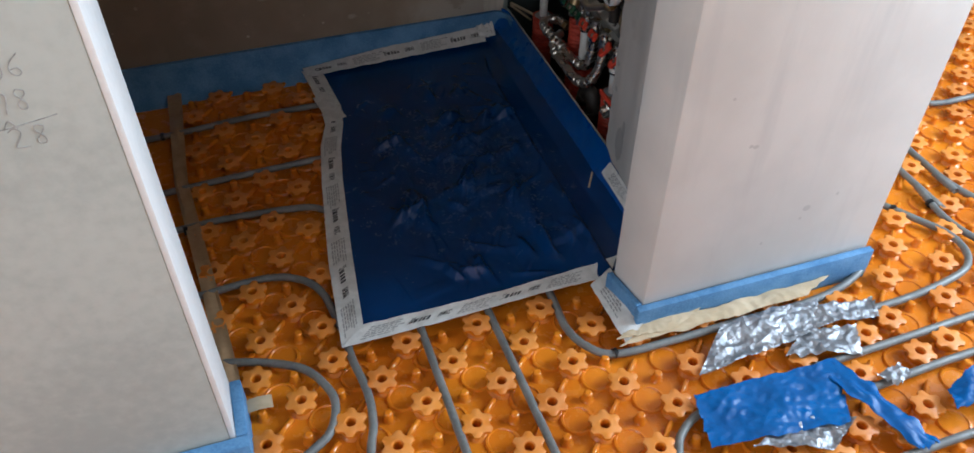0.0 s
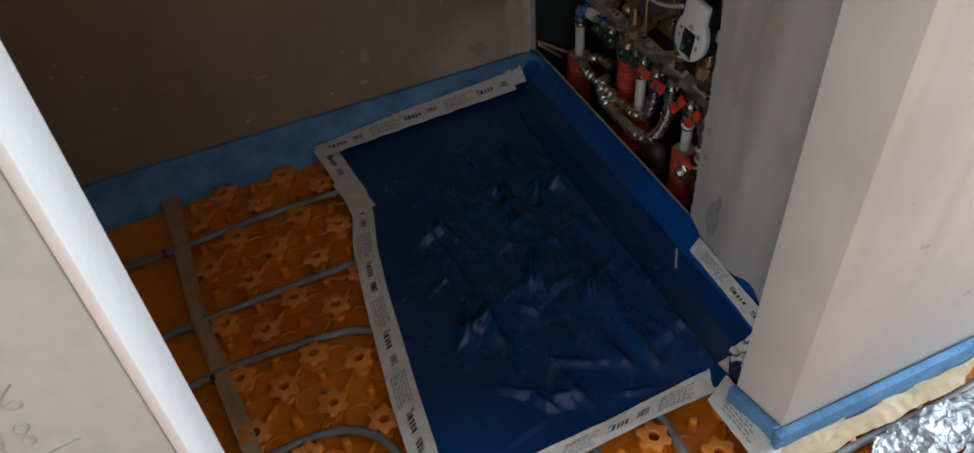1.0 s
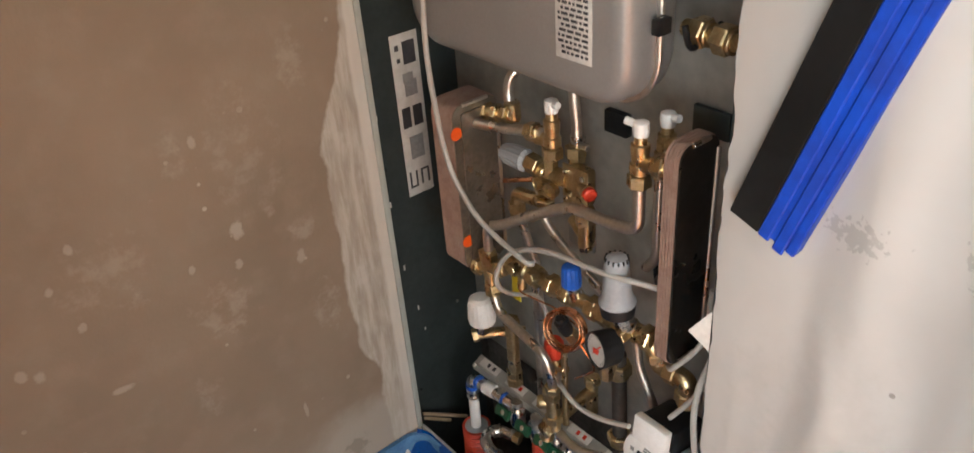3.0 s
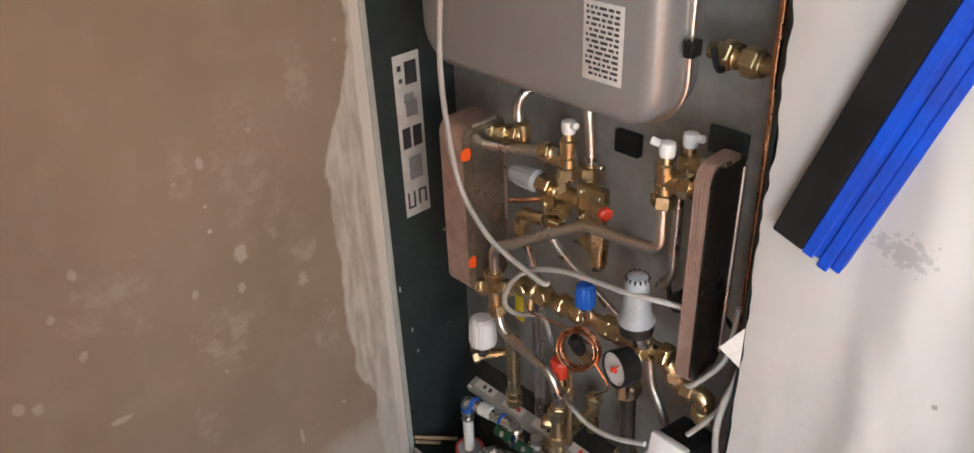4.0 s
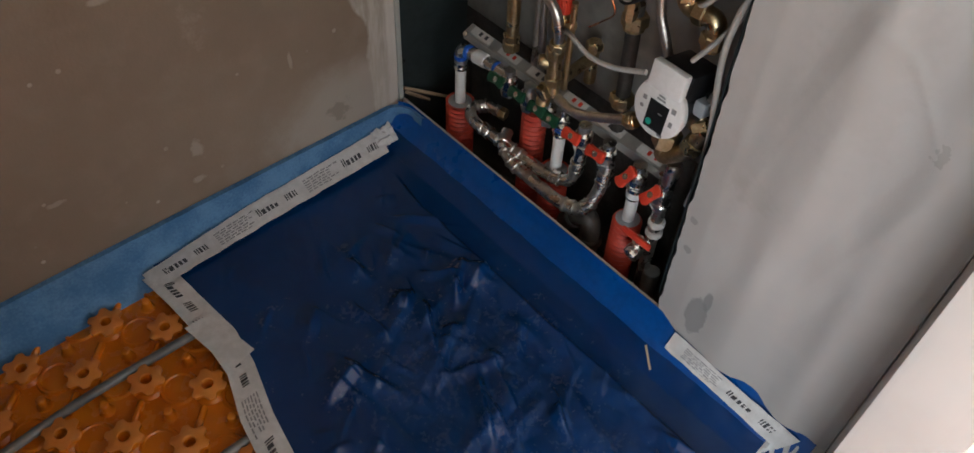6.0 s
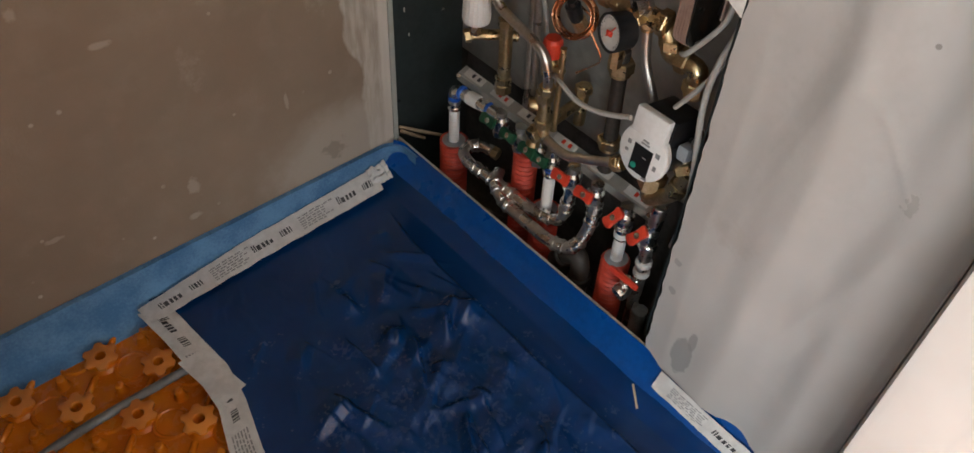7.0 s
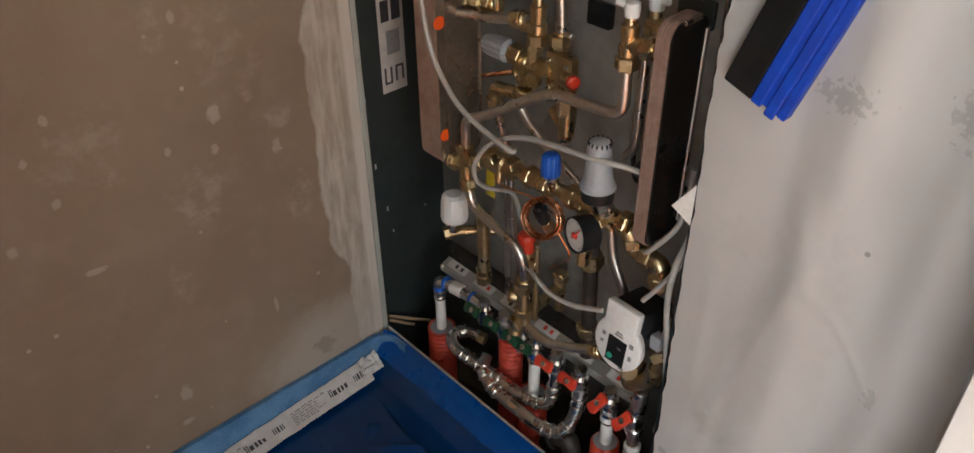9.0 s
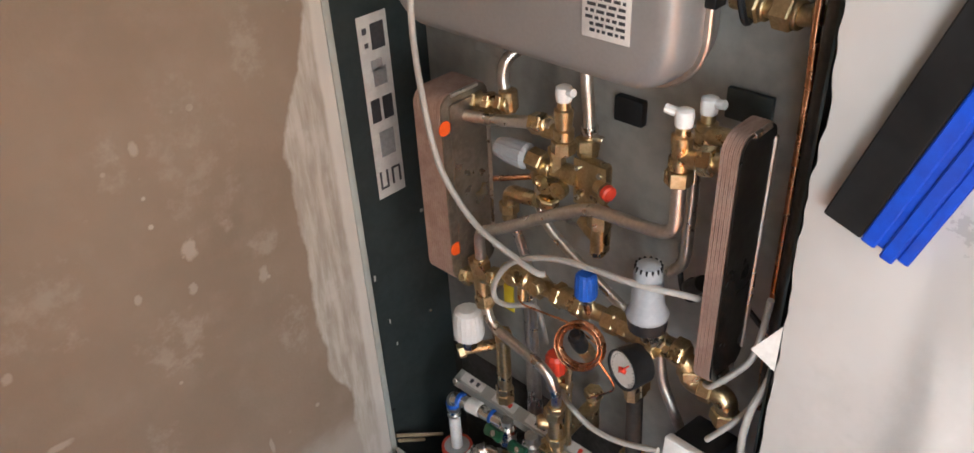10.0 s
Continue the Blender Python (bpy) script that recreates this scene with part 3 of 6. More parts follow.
foam_strip("edge_strip_stub_end", -0.9285, -0.908, -1.2265, -1.105, PB, 0.056)

# ---------- lining paper on the cabinet wall ----------
def lining(u, v):
    z = 0.075 + v * 1.7
    ragged = 0.006 * noise.noise(Vector((0, 0, z * 14))) + 0.004 * noise.noise(Vector((3, 0, z * 40))) + 0.006 * (z - 0.6)
    y = (-0.712 + ragged) * (1 - u) + -1.052 * u
    s = (y + 0.71) / -0.34
    wave = 0.010 * math.exp(-((s - 0.42 - 0.10 * (z - 0.3)) / 0.10) ** 2) + 0.012 * math.exp(-((s - 0.78 - 0.05 * z) / 0.09) ** 2)
    wave += 0.005 * noise.noise(Vector((1.7, y * 9, z * 2.2))) + 0.0016 * noise.noise(Vector((5.1, y * 30, z * 9)))
    for ya, za, yb, zb, h, w in ((-0.858, 0.742, -0.907, 0.721, 0.0016, 0.007), (-0.907, 0.721, -0.972, 0.645, 0.0018, 0.008), (-0.845, 0.84, -0.880, 0.742, 0.002, 0.020), (-0.79, 0.45, -0.86, 0.74, 0.0025, 0.030), (-0.90, 0.30, -1.0, 0.62, 0.003, 0.034)):
        t = max(0.0, min(1.0, ((y - ya) * (yb - ya) + (z - za) * (zb - za)) / ((yb - ya) ** 2 + (zb - za) ** 2)))
        off = math.hypot(y - ya - (yb - ya) * t, z - za - (zb - za) * t)
        wave += h * max(0.0, 1 - off / w)
    fade = min(1.0, u / 0.12) * min(1.0, (1 - u) / 0.05 + 0.1)
    return Vector((-0.0035 - max(0.0, wave + 0.003) * fade, y, z))


solid("lining_sheet", surface(lining, 90, 260, 0.0012), "sheet", "wrinkled white lining sheet with scuffs on the cabinet wall", "wall sheet", smooth=60)
solid("torn_flap", surface(lambda u, v: Vector((-0.005 - 0.008 * u, -0.711 + 0.026 * u, 0.739 + 0.061 * v * (1 - u) + 0.022 * u)), 6, 8, 0.0008), "label", "small torn paper flap at the cabinet edge", "paper")

# ribbed rubber profile leaning on the wall, black with a blue half
prof = thing("rubber_profile", (-0.02, -0.80, 0.92), "black and bright blue ribbed rubber strip hanging tilted on the wall", "rubber strip")
up_dir, across = Vector((0, -0.31, 0.95)).normalized(), Vector((0, -0.945, -0.33)).normalized()
tip = Vector((-0.0215, -0.733, 0.955))


def strip_block(a, b, d0, d1, cut, bm=None, bevel=0.0015):
    bm = bm or bmesh.new()
    pts = []
    for d in (d0, d1):
        for s, e in ((a, 0.0), (b, 0.0), (b, 0.95), (a, 0.95)):
            pts.append(bm.verts.new(tip + across * s + up_dir * (e + (cut if e == 0 else 0)) + Vector((d, 0, 0))))
    faces = ((0, 1, 2, 3), (7, 6, 5, 4), (0, 4, 5, 1), (1, 5, 6, 2), (2, 6, 7, 3), (3, 7, 4, 0))
    made = [bm.faces.new([pts[i] for i in f]) for f in faces]
    bmesh.ops.bevel(bm, geom=list({e for f in made for e in f.edges}), offset=bevel, segments=1, affect="EDGES")
    return bm


part("black_band", strip_block(0.0, 0.0365, -0.006, 0.010, 0), "rubber_black", prof, "black rubber band")
part("blue_band", strip_block(0.037, 0.079, -0.004, 0.012, 0.003), "rubber_blue", prof, "bright blue rubber band")
for s0, s1, d, cut in ((0.037, 0.0505, -0.0070, 0.0), (0.0565, 0.069, -0.0075, -0.003), (0.0695, 0.080, -0.0060, 0.004)):
    part("rib", strip_block(s0, s1, d, -0.0038, cut), "rubber_blue", prof)

# ---------- membrane and tapes in the niche ----------
def left_edge(y):
    ys = [(0.0, -0.60), (-0.06, -0.597), (-0.2, -0.580), (-0.32, -0.583), (-0.43, -0.605), (-0.8, -0.655), (-1.04, -0.685)]
    for (a, xa), (b, xb) in zip(ys, ys[1:]):
        if y >= b:
            return xa + (xb - xa) * (y - a) / (b - a)
    return ys[-1][1]


CREASES = []
crease_rnd = random.Random(17)
for _ in range(150):
    cx, cy = crease_rnd.uniform(-0.62, -0.10), crease_rnd.uniform(-1.0, -0.10)
    middle = math.exp(-((cx + 0.30) / 0.17) ** 2 - ((cy + 0.55) / 0.28) ** 2)
    if crease_rnd.random() > 0.25 + 0.75 * middle:
        continue
    CREASES.append((cx, cy, radians(crease_rnd.choice((20, 35, 60, 95, 120, 150)) + crease_rnd.uniform(-14, 14)), crease_rnd.uniform(0.02, 0.09), crease_rnd.uniform(0.002, 0.0075), crease_rnd.uniform(0.006, 0.016)))
for _ in range(70):
    cx, cy = crease_rnd.uniform(-0.58, -0.12), crease_rnd.uniform(-0.98, -0.06)
    CREASES.append((cx, cy, radians(crease_rnd.choice((62, 66, 70, 30, 100)) + crease_rnd.uniform(-6, 6)), crease_rnd.uniform(0.02, 0.07), crease_rnd.uniform(0.0012, 0.0034), crease_rnd.uniform(0.004, 0.008)))
# long folds from the way the film was packed
CREASES += [(-0.46, -0.62, radians(91), 0.40, 0.0022, 0.010), (-0.30, -0.66, radians(12), 0.16, 0.0030, 0.014), (-0.22, -0.48, radians(38), 0.12, 0.0048, 0.018), (-0.33, -0.52, radians(28), 0.10, 0.0050, 0.016), (-0.20, -0.30, radians(115), 0.10, 0.0030, 0.012), (-0.36, -0.16, radians(65), 0.09, 0.0020, 0.010), (-0.28, -0.20, radians(65), 0.10, 0.0020, 0.010), (-0.21, -0.76, radians(70), 0.10, 0.0045, 0.016), (-0.40, -0.86, radians(55), 0.10, 0.0035, 0.014)]
CR = np.array(CREASES)
CR_COS, CR_SIN = np.cos(CR[:, 2]), np.sin(CR[:, 2])


def crumple(x, y):
    """Height of the film: a nearly flat sheet with straight creases, crushed into small facets in the middle."""
    w = 0.006 * noise.noise(Vector((x * 3.6, y * 3.0, 1.3))) + 0.003 * noise.noise(Vector((x * 9, y * 6, 5.1)))
    dx, dy = x + 0.006 * noise.noise(Vector((x * 20, y * 20, 3))) - CR[:, 0], y + 0.006 * noise.noise(Vector((x * 20, y * 20, 9))) - CR[:, 1]
    run, off = dx * CR_COS + dy * CR_SIN, dy * CR_COS - dx * CR_SIN
    off = np.where(off < 0, -off, off * 0.4)
    w += float((1.9 * CR[:, 4] * np.clip(1 - off / CR[:, 5], 0, 1) * np.clip(1.4 * (1 - np.abs(run) / CR[:, 3]), 0, 1)).sum())
    middle = math.exp(-((x + 0.30) / 0.20) ** 2 - ((y + 0.60) / 0.30) ** 2)
    for f, h in ((7, 0.007), (17, 0.0048), (38, 0.0028)):
        d = noise.voronoi(Vector((x * f, y * f * 0.8, 2.0 + f)))[0]
        w += h * (0.14 + middle) * (d[1] - d[0])
    return w * min(1.0, max(0.30, (-0.02 - y) / 0.30))


def membrane(u, v):
    y = -0.013 + v * -1.027
    x0 = left_edge(y)
    crease = -0.128 + 0.006 * noise.noise(Vector((0, y * 6, 2))) + 0.035 * max(0, 0.22 + y) / 0.22
    bend = 0.05 - math.sqrt(max(0.0, 0.0025 - (0.05 + y) ** 2)) if y > -0.05 else 0.0
    foot, top_x = -0.072 + 0.004 * noise.noise(Vector((4, y * 5, 2))), -0.0035 - bend
    hang = 0.0
    if u < 0.78:
        x = x0 + (crease - x0) * u / 0.78
        z = 0.004
        edge = min(1.0, max(0.0, (u - 0.07) / 0.10))
        fold = 0.019 * max(0.0, 1 - (crease - x) / 0.055)
    elif u < 0.90:
        t = (u - 0.78) / 0.12
        x = crease + (foot - crease) * t
        z = 0.004
        edge = 0.45
        fold = 0.019 * max(0.0, 1 - t / 0.14)
    else:
        t = (u - 0.90) / 0.10
        x = foot + (top_x - foot) * (1 - (1 - t) ** 1.5)
        z = 0.004 + 0.082 * t ** 1.25
        edge, fold = 0.35 * (1 - t), 0.0
        hang = (0.006 * noise.noise(Vector((8, y * 7, t * 2))) + 0.004 * noise.noise(Vector((9, y * 22, t * 4)))) * math.sin(math.pi * t)
    edge *= min(1.0, max(0.0, v - 0.055) / 0.05) * min(1.0, max(0.0, 0.96 - v) / 0.05)
    c = crumple(x, y)
    fold *= (0.55 + 0.45 * noise.noise(Vector((2, y * 5, 7)))) * min(1.0, max(0.0, v - 0.09) / 0.10)
    z += 0.004 + max(c, -0.004) * edge + fold
    if v < 0.04:
        z += 0.006 * (1 - v / 0.04)
    return Vector((x - abs(hang), y, z))


mem = thing("membrane", (-0.35, -0.5, 0.0), "crinkled dark blue plastic membrane over the floor, dusty in the middle", "membrane")
part("floor_sheet", surface(lambda u, v: membrane(u * 0.94, v), 250, 320, 0.0006), "membrane", mem, smooth=80)
# same film as the floor sheet, coloured lighter to stand for the light it catches
part("wall_flap", surface(lambda u, v: membrane(0.94 + u * 0.06, v), 12, 320, 0.0006), "membrane_lit", mem, "blue membrane turned up the board, its brighter lighting put into the colour", smooth=80)

tape_strip("printed_tape", [(-0.629, -0.036, 0.004), (-0.618, -0.12, 0.003), (-0.610, -0.24, 0.003), (-0.612, -0.31, 0.003), (-0.640, -0.40, 0.003), (-0.664, -0.55, 0.003), (-0.697, -0.81, 0.003), (-0.716, -1.055, 0.003)],
           [(-0.574, -0.055, 0.006), (-0.566, -0.14, 0.006), (-0.556, -0.24, 0.006), (-0.566, -0.32, 0.006), (-0.592, -0.42, 0.006), (-0.613, -0.55, 0.006), (-0.643, -0.80, 0.006), (-0.664, -1.015, 0.006)],
           "white printed tape along the membrane's edge on the studs", 3)
tape_strip("printed_tape", [(-0.575, -0.185, 0.009), (-0.553, -0.30, 0.009)], [(-0.622, -0.185, 0.008), (-0.603, -0.31, 0.008)], "short overlapping piece of white printed tape", 8)
tape_strip("printed_tape", [(-0.716, -1.058, 0.006), (-0.49, -1.054, 0.006), (-0.30, -1.045, 0.006), (-0.18, -1.046, 0.006), (-0.135, -1.045, 0.006)],
           [(-0.668, -1.014, 0.008), (-0.484, -1.016, 0.008), (-0.357, -1.014, 0.008), (-0.156, -1.002, 0.008), (-0.10, -0.998, 0.012)],
           "white printed tape along the membrane's front edge", 5)
tape_strip("printed_tape", [(-0.618, -0.078, 0.010), (-0.35, -0.066, 0.012), (-0.085, -0.060, 0.016)],
           [(-0.625, -0.032, 0.010), (-0.40, -0.018, 0.026), (-0.20, -0.016, 0.036), (-0.078, -0.016, 0.044)],
           "white printed tape between membrane and foam strip", 6)
solid("tape_crumple", surface(lambda u, v: Vector((-0.10 + 0.05 * u, -0.048 + 0.030 * v, 0.030 + 0.026 * v + 0.010 * noise.noise(Vector((u * 5, v * 5, 1))))), 14, 10, 0.0005), "tape", "crumpled end of white tape in the niche corner", "tape")
tape_strip("printed_tape", [(-0.186, -1.055, 0.004), (-0.185, -1.14, 0.003), (-0.182, -1.222, 0.003)], [(-0.130, -1.03, 0.014), (-0.130, -1.12, 0.030), (-0.131, -1.19, 0.012)],
           "white printed tape at the foot of the wall end", 11, wrinkle=0.003)
tape_strip("printed_tape", [(-0.034, -0.765, 0.046), (-0.036, -0.88, 0.042), (-0.040, -1.00, 0.038)], [(-0.014, -0.765, 0.074), (-0.016, -0.88, 0.068), (-0.018, -1.02, 0.066)],
           "white printed tape holding the membrane on the wall", 12, wrinkle=0.0032)
solid("tape_crumple", surface(lambda u, v: Vector((-0.10 + 0.085 * u, -1.035 + 0.055 * v, 0.008 + 0.05 * u * u + 0.016 * noise.noise(Vector((u * 6, v * 6, 8))))), 18, 14, 0.0005), "tape", "crumpled white tape at the foot of the wall", "tape")

# brown packing tape on the panel joint, bits and slivers
e_a, e_b = along([(-0.998, -0.02, -0.004), (-1.0, -0.43, -0.004), (-0.968, -0.78, -0.004), (-0.946, -1.06, -0.004)])[0], along([(-0.961, -0.02, -0.004), (-0.969, -0.42, -0.004), (-0.938, -0.755, -0.004), (-0.914, -1.06, -0.004)])[0]
solid("packing_tape", surface(lambda u, v: e_a(u).lerp(e_b(u), v) + Vector((0, 0, 0.004 + 0.005 * noise.noise(Vector((u * 14, v * 2, 0))))), 80, 5, 0.0006), "brown_tape", "long strip of brown packing tape over the panel joint", "tape")
solid("packing_tape_piece", surface(lambda u, v: Vector((-0.912 + 0.05 * u, -1.118 - 0.03 * v, 0.004 + 0.004 * math.sin(u * 3))), 6, 4, 0.0006), "paper", "short piece of brown tape by the wall end", "tape")
solid("wood_sliver", rod((-0.042, -0.735, 0.034), (-0.064, -0.768, 0.018), 0.0022, 5), "paper", "pale wood sliver lying on the membrane", "sliver")
solid("white_crumb", box(-0.186, -0.180, -0.441, -0.434, 0.010, 0.014, 0.001), "label", "tiny white crumb on the membrane", "crumb")


# ---------- heating pipes on the floor ----------
PIPE_LINES = []


def floor_pipe(pts, label="grey plastic floor-heating pipe clipped between the studs", z=-0.007):
    PIPE_LINES.append([Vector((x, y)) for x, y in pts])

    def smooth(ps):
        ps = [Vector((x, y, z)) for x, y in ps]
        out = []
        for i in range(len(ps) - 1):
            a, b, c, d = ps[max(i - 1, 0)], ps[i], ps[i + 1], ps[min(i + 2, len(ps) - 1)]
            for k in range(8):
                t = k / 8
                out.append(0.5 * ((2 * b) + (c - a) * t + (2 * a - 5 * b + 4 * c - d) * t * t + (3 * b - a - 3 * c + d) * t ** 3))
        return out + [ps[-1]]
    return solid("heating_pipe", tube(smooth(pts), 0.0082, 12, 0), "pipe_grey", label, "pipe", group="floor-heating pipes", smooth=60)


floor_pipe([(-0.70, -0.99), (-0.702, -1.066), (-0.690, -1.16), (-0.695, -1.233), (-0.715, -1.31), (-0.73, -1.5), (-0.73, -2.6)])
floor_pipe([(-0.553, -0.99), (-0.553, -1.073), (-0.551, -1.34), (-0.548, -1.7), (-0.55, -2.6)])
floor_pipe([(-0.409, -0.99), (-0.408, -1.07), (-0.402, -1.39), (-0.40, -1.7), (-0.40, -2.6)])
floor_pipe([(-1.13, -0.985), (-0.98, -0.995), (-0.932, -1.008), (-0.865, -1.030), (-0.798, -1.067), (-0.764, -1.117), (-0.752, -1.165), (-0.77, -1.222), (-0.808, -1.253), (-0.89, -1.30), (-0.99, -1.38), (-1.05, -1.6)])
floor_pipe([(-0.268, -0.99), (-0.27, -1.07), (-0.273, -1.13), (-0.255, -1.186), (-0.206, -1.226), (-0.08, -1.231), (0.062, -1.229), (0.223, -1.229), (0.324, -1.215), (0.402, -1.183), (0.444, -1.136), (0.455, -1.0), (0.46, -0.2), (0.46, 1.3)])
floor_pipe([(0.545, 1.2), (0.55, -0.5), (0.56, -0.93), (0.583, -1.007), (0.624, -1.077), (0.666, -1.151), (0.660, -1.217), (0.607, -1.259), (0.475, -1.282), (0.348, -1.287)])
floor_pipe([(0.15, -1.378), (0.372, -1.372), (0.541, -1.367), (0.9, -1.36), (1.6, -1.36)])
floor_pipe([(0.20, -1.456), (0.37, -1.447), (0.472, -1.445), (0.9, -1.44), (1.7, -1.44)])
floor_pipe([(-0.21, -1.70), (-0.205, -1.50), (-0.191, -1.46), (-0.169, -1.43), (-0.117, -1.402), (-0.02, -1.39)])
floor_pipe([(0.05, -1.6), (0.233, -1.597), (0.339, -1.596), (0.9, -1.6), (1.8, -1.6)])
floor_pipe([(0.72, 1.2), (0.715, -0.9), (0.712, -0.99), (0.697, -1.10), (0.72, -1.19), (0.80, -1.26), (0.95, -1.28), (1.7, -1.28)])
floor_pipe([(0.80, 1.2), (0.793, -0.85), (0.79, -0.96), (0.82, -1.075), (0.90, -1.16), (1.05, -1.20), (1.7, -1.2)])
floor_pipe([(0.94, 1.2), (0.95, -0.5), (0.97, -0.68), (1.03, -0.715), (1.116, -0.715), (1.8, -0.72)])
floor_pipe([(-1.15, -0.208), (-1.0, -0.207), (-0.804, -0.190), (-0.606, -0.190), (-0.50, -0.19)])
floor_pipe([(-1.15, -0.448), (-1.072, -0.446), (-0.858, -0.433), (-0.644, -0.426), (-0.55, -0.426)])
floor_pipe([(-1.15, -0.600), (-1.032, -0.590), (-0.899, -0.582), (-0.73, -0.596), (-0.676, -0.62), (-0.64, -0.66)])
floor_pipe([(-1.15, -0.82), (-0.986, -0.811), (-0.838, -0.802), (-0.763, -0.829), (-0.726, -0.88), (-0.712, -0.95), (-0.706, -0.99)])

for x, y, ang in ((-1.02, -0.207, 0), (-0.985, -0.595, 0), (-1.0, -0.815, 0), (-0.206, -1.224, 10), (0.60, -1.04, 60), (0.70, -1.05, 80), (0.345, -1.30, 0)):
    b = tube([(-0.0045, 0, 0), (0.0045, 0, 0)], 0.0105, 12, 0)
    bmesh.ops.rotate(b, verts=b.verts, cent=(0, 0, 0), matrix=Matrix.Rotation(radians(ang), 3, "Z"))
    bmesh.ops.translate(b, verts=b.verts, vec=(x, y, -0.007))
    solid("pipe_clip", b, "black", "small black clip round a floor-heating pipe", "clip", group="pipe clips")

# ---------- foil, film and paper scraps on the studs ----------
def scrap(name, material, corners, label, category, bulge=0.012, seed=0, z=0.004, res=26, rough=0.006):
    a, b, c, d = (Vector((x, y, z)) for x, y in corners)

    def fn(u, v):
        p = a.lerp(b, u).lerp(d.lerp(c, u), v)
        jag = 0.010 * noise.noise(Vector((u * 7, v * 7, seed)))
        h = bulge * (0.5 + noise.noise(Vector((p.x * 14, p.y * 14, seed)))) + rough * (0.6 - abs(2 * noise.noise(Vector((p.x * 34, p.y * 34, seed + 2))))) + rough * 0.5 * noise.noise(Vector((p.x * 90, p.y * 90, seed + 5)))
        edge = 1 if min(u, 1 - u, v, 1 - v) < 0.02 else 0
        return p + Vector((jag * edge, jag * edge, max(h, -0.012)))
    return solid(name, surface(fn, res, res, 0.0006), material, label, category, smooth=70)


scrap("foil_tape", "foil", ((-0.085, -1.335), (0.02, -1.238), (0.25, -1.238), (0.19, -1.31)), "crumpled silver foil tape over a pipe joint", "foil tape", 0.011, 1, 0.004, 90, 0.0045)
scrap("foil_tape", "foil", ((0.08, -1.30), (0.17, -1.255), (0.355, -1.27), (0.345, -1.315)), "crumpled silver foil tape wrapped round a pipe", "foil tape", 0.011, 4, 0.006, 80, 0.004)
scrap("foil_tape", "foil", ((0.10, -1.345), (0.17, -1.30), (0.28, -1.32), (0.25, -1.39)), "torn silver foil tape end", "foil tape", 0.012, 7, 0.003)
scrap("foil_tape", "foil", ((-0.07, -1.50), (0.08, -1.48), (0.14, -1.51), (0.06, -1.555)), "crumpled silver foil tape on the studs", "foil tape", 0.012, 9, 0.003)
scrap("foil_tape", "foil", ((0.24, -1.44), (0.30, -1.43), (0.31, -1.455), (0.26, -1.475)), "small piece of silver foil tape on a pipe", "foil tape", 0.010, 12, 0.004, 14)
scrap("blue_film_patch", "patch", ((-0.118, -1.374), (0.185, -1.385), (0.125, -1.515), (-0.145, -1.485)), "glossy blue plastic film patch lying over the pipes", "plastic film", 0.007, 21, 0.010, 70, 0.0028)
scrap("blue_film_patch", "patch", ((0.13, -1.39), (0.186, -1.386), (0.25, -1.60), (0.205, -1.60)), "glossy blue plastic film tail over the pipes", "plastic film", 0.010, 23, 0.008, 24)
scrap("blue_film_patch", "patch", ((0.43, -1.485), (0.46, -1.56), (0.315, -1.56), (0.335, -1.515)), "small curled blue plastic film scrap", "plastic film", 0.02, 25, 0.012, 20)
scrap("kraft_paper", "paper", ((-0.20, -1.226), (-0.115, -1.192), (0.31, -1.192), (0.22, -1.226)), "torn brown paper strip along the wall foot", "paper", 0.006, 31, 0.010, 60, 0.0018)
scrap("kraft_paper", "paper", ((-0.20, -1.21), (-0.12, -1.178), (0.0, -1.19), (-0.08, -1.222)), "torn brown paper scrap at the wall's corner", "paper", 0.007, 33, 0.013, 40, 0.002)
solid("red_pipe_mark", tube([(0.352, -1.287, -0.010), (0.362, -1.286, -0.010)], 0.0095, 12, 0), "red", "red ring mark on a pipe end", "mark")

# ---------- pencilled sums on the wall end ----------
sums = thing("pencil_sums", (-1.03, -1.2265, 0.74), "handwritten pencil sums on the dusty wall", "writing")


def stroke(pts):
    p3 = [(x, -1.2253, z) for x, z in pts]
    part("pencil_stroke", tube(p3, 0.0007, 5, 0.01), "pencil", sums, smooth=60)


def digit(kind, x, z, s):
    shapes = {
        "2": [[(0, 0.8), (0.25, 1), (0.5, 0.8), (0.35, 0.45), (0, 0), (0.6, 0.02)]],
        "0": [[(0.3, 1), (0.02, 0.7), (0.05, 0.2), (0.3, 0), (0.55, 0.25), (0.55, 0.75), (0.3, 1)]],
        "6": [[(0.5, 1), (0.1, 0.6), (0.02, 0.25), (0.25, 0), (0.5, 0.2), (0.35, 0.45), (0.05, 0.3)]],
        "7": [[(0, 1), (0.5, 0.95), (0.25, 0)]],
        "8": [[(0.5, 0.9), (0.2, 1), (0.1, 0.75), (0.45, 0.35), (0.4, 0.05), (0.15, 0.05), (0.1, 0.3), (0.5, 0.75), (0.5, 0.9)]],
    }
    for line in shapes[kind]:
        stroke([(x + a * s, z + b * s + a * s * -0.05) for a, b in line])


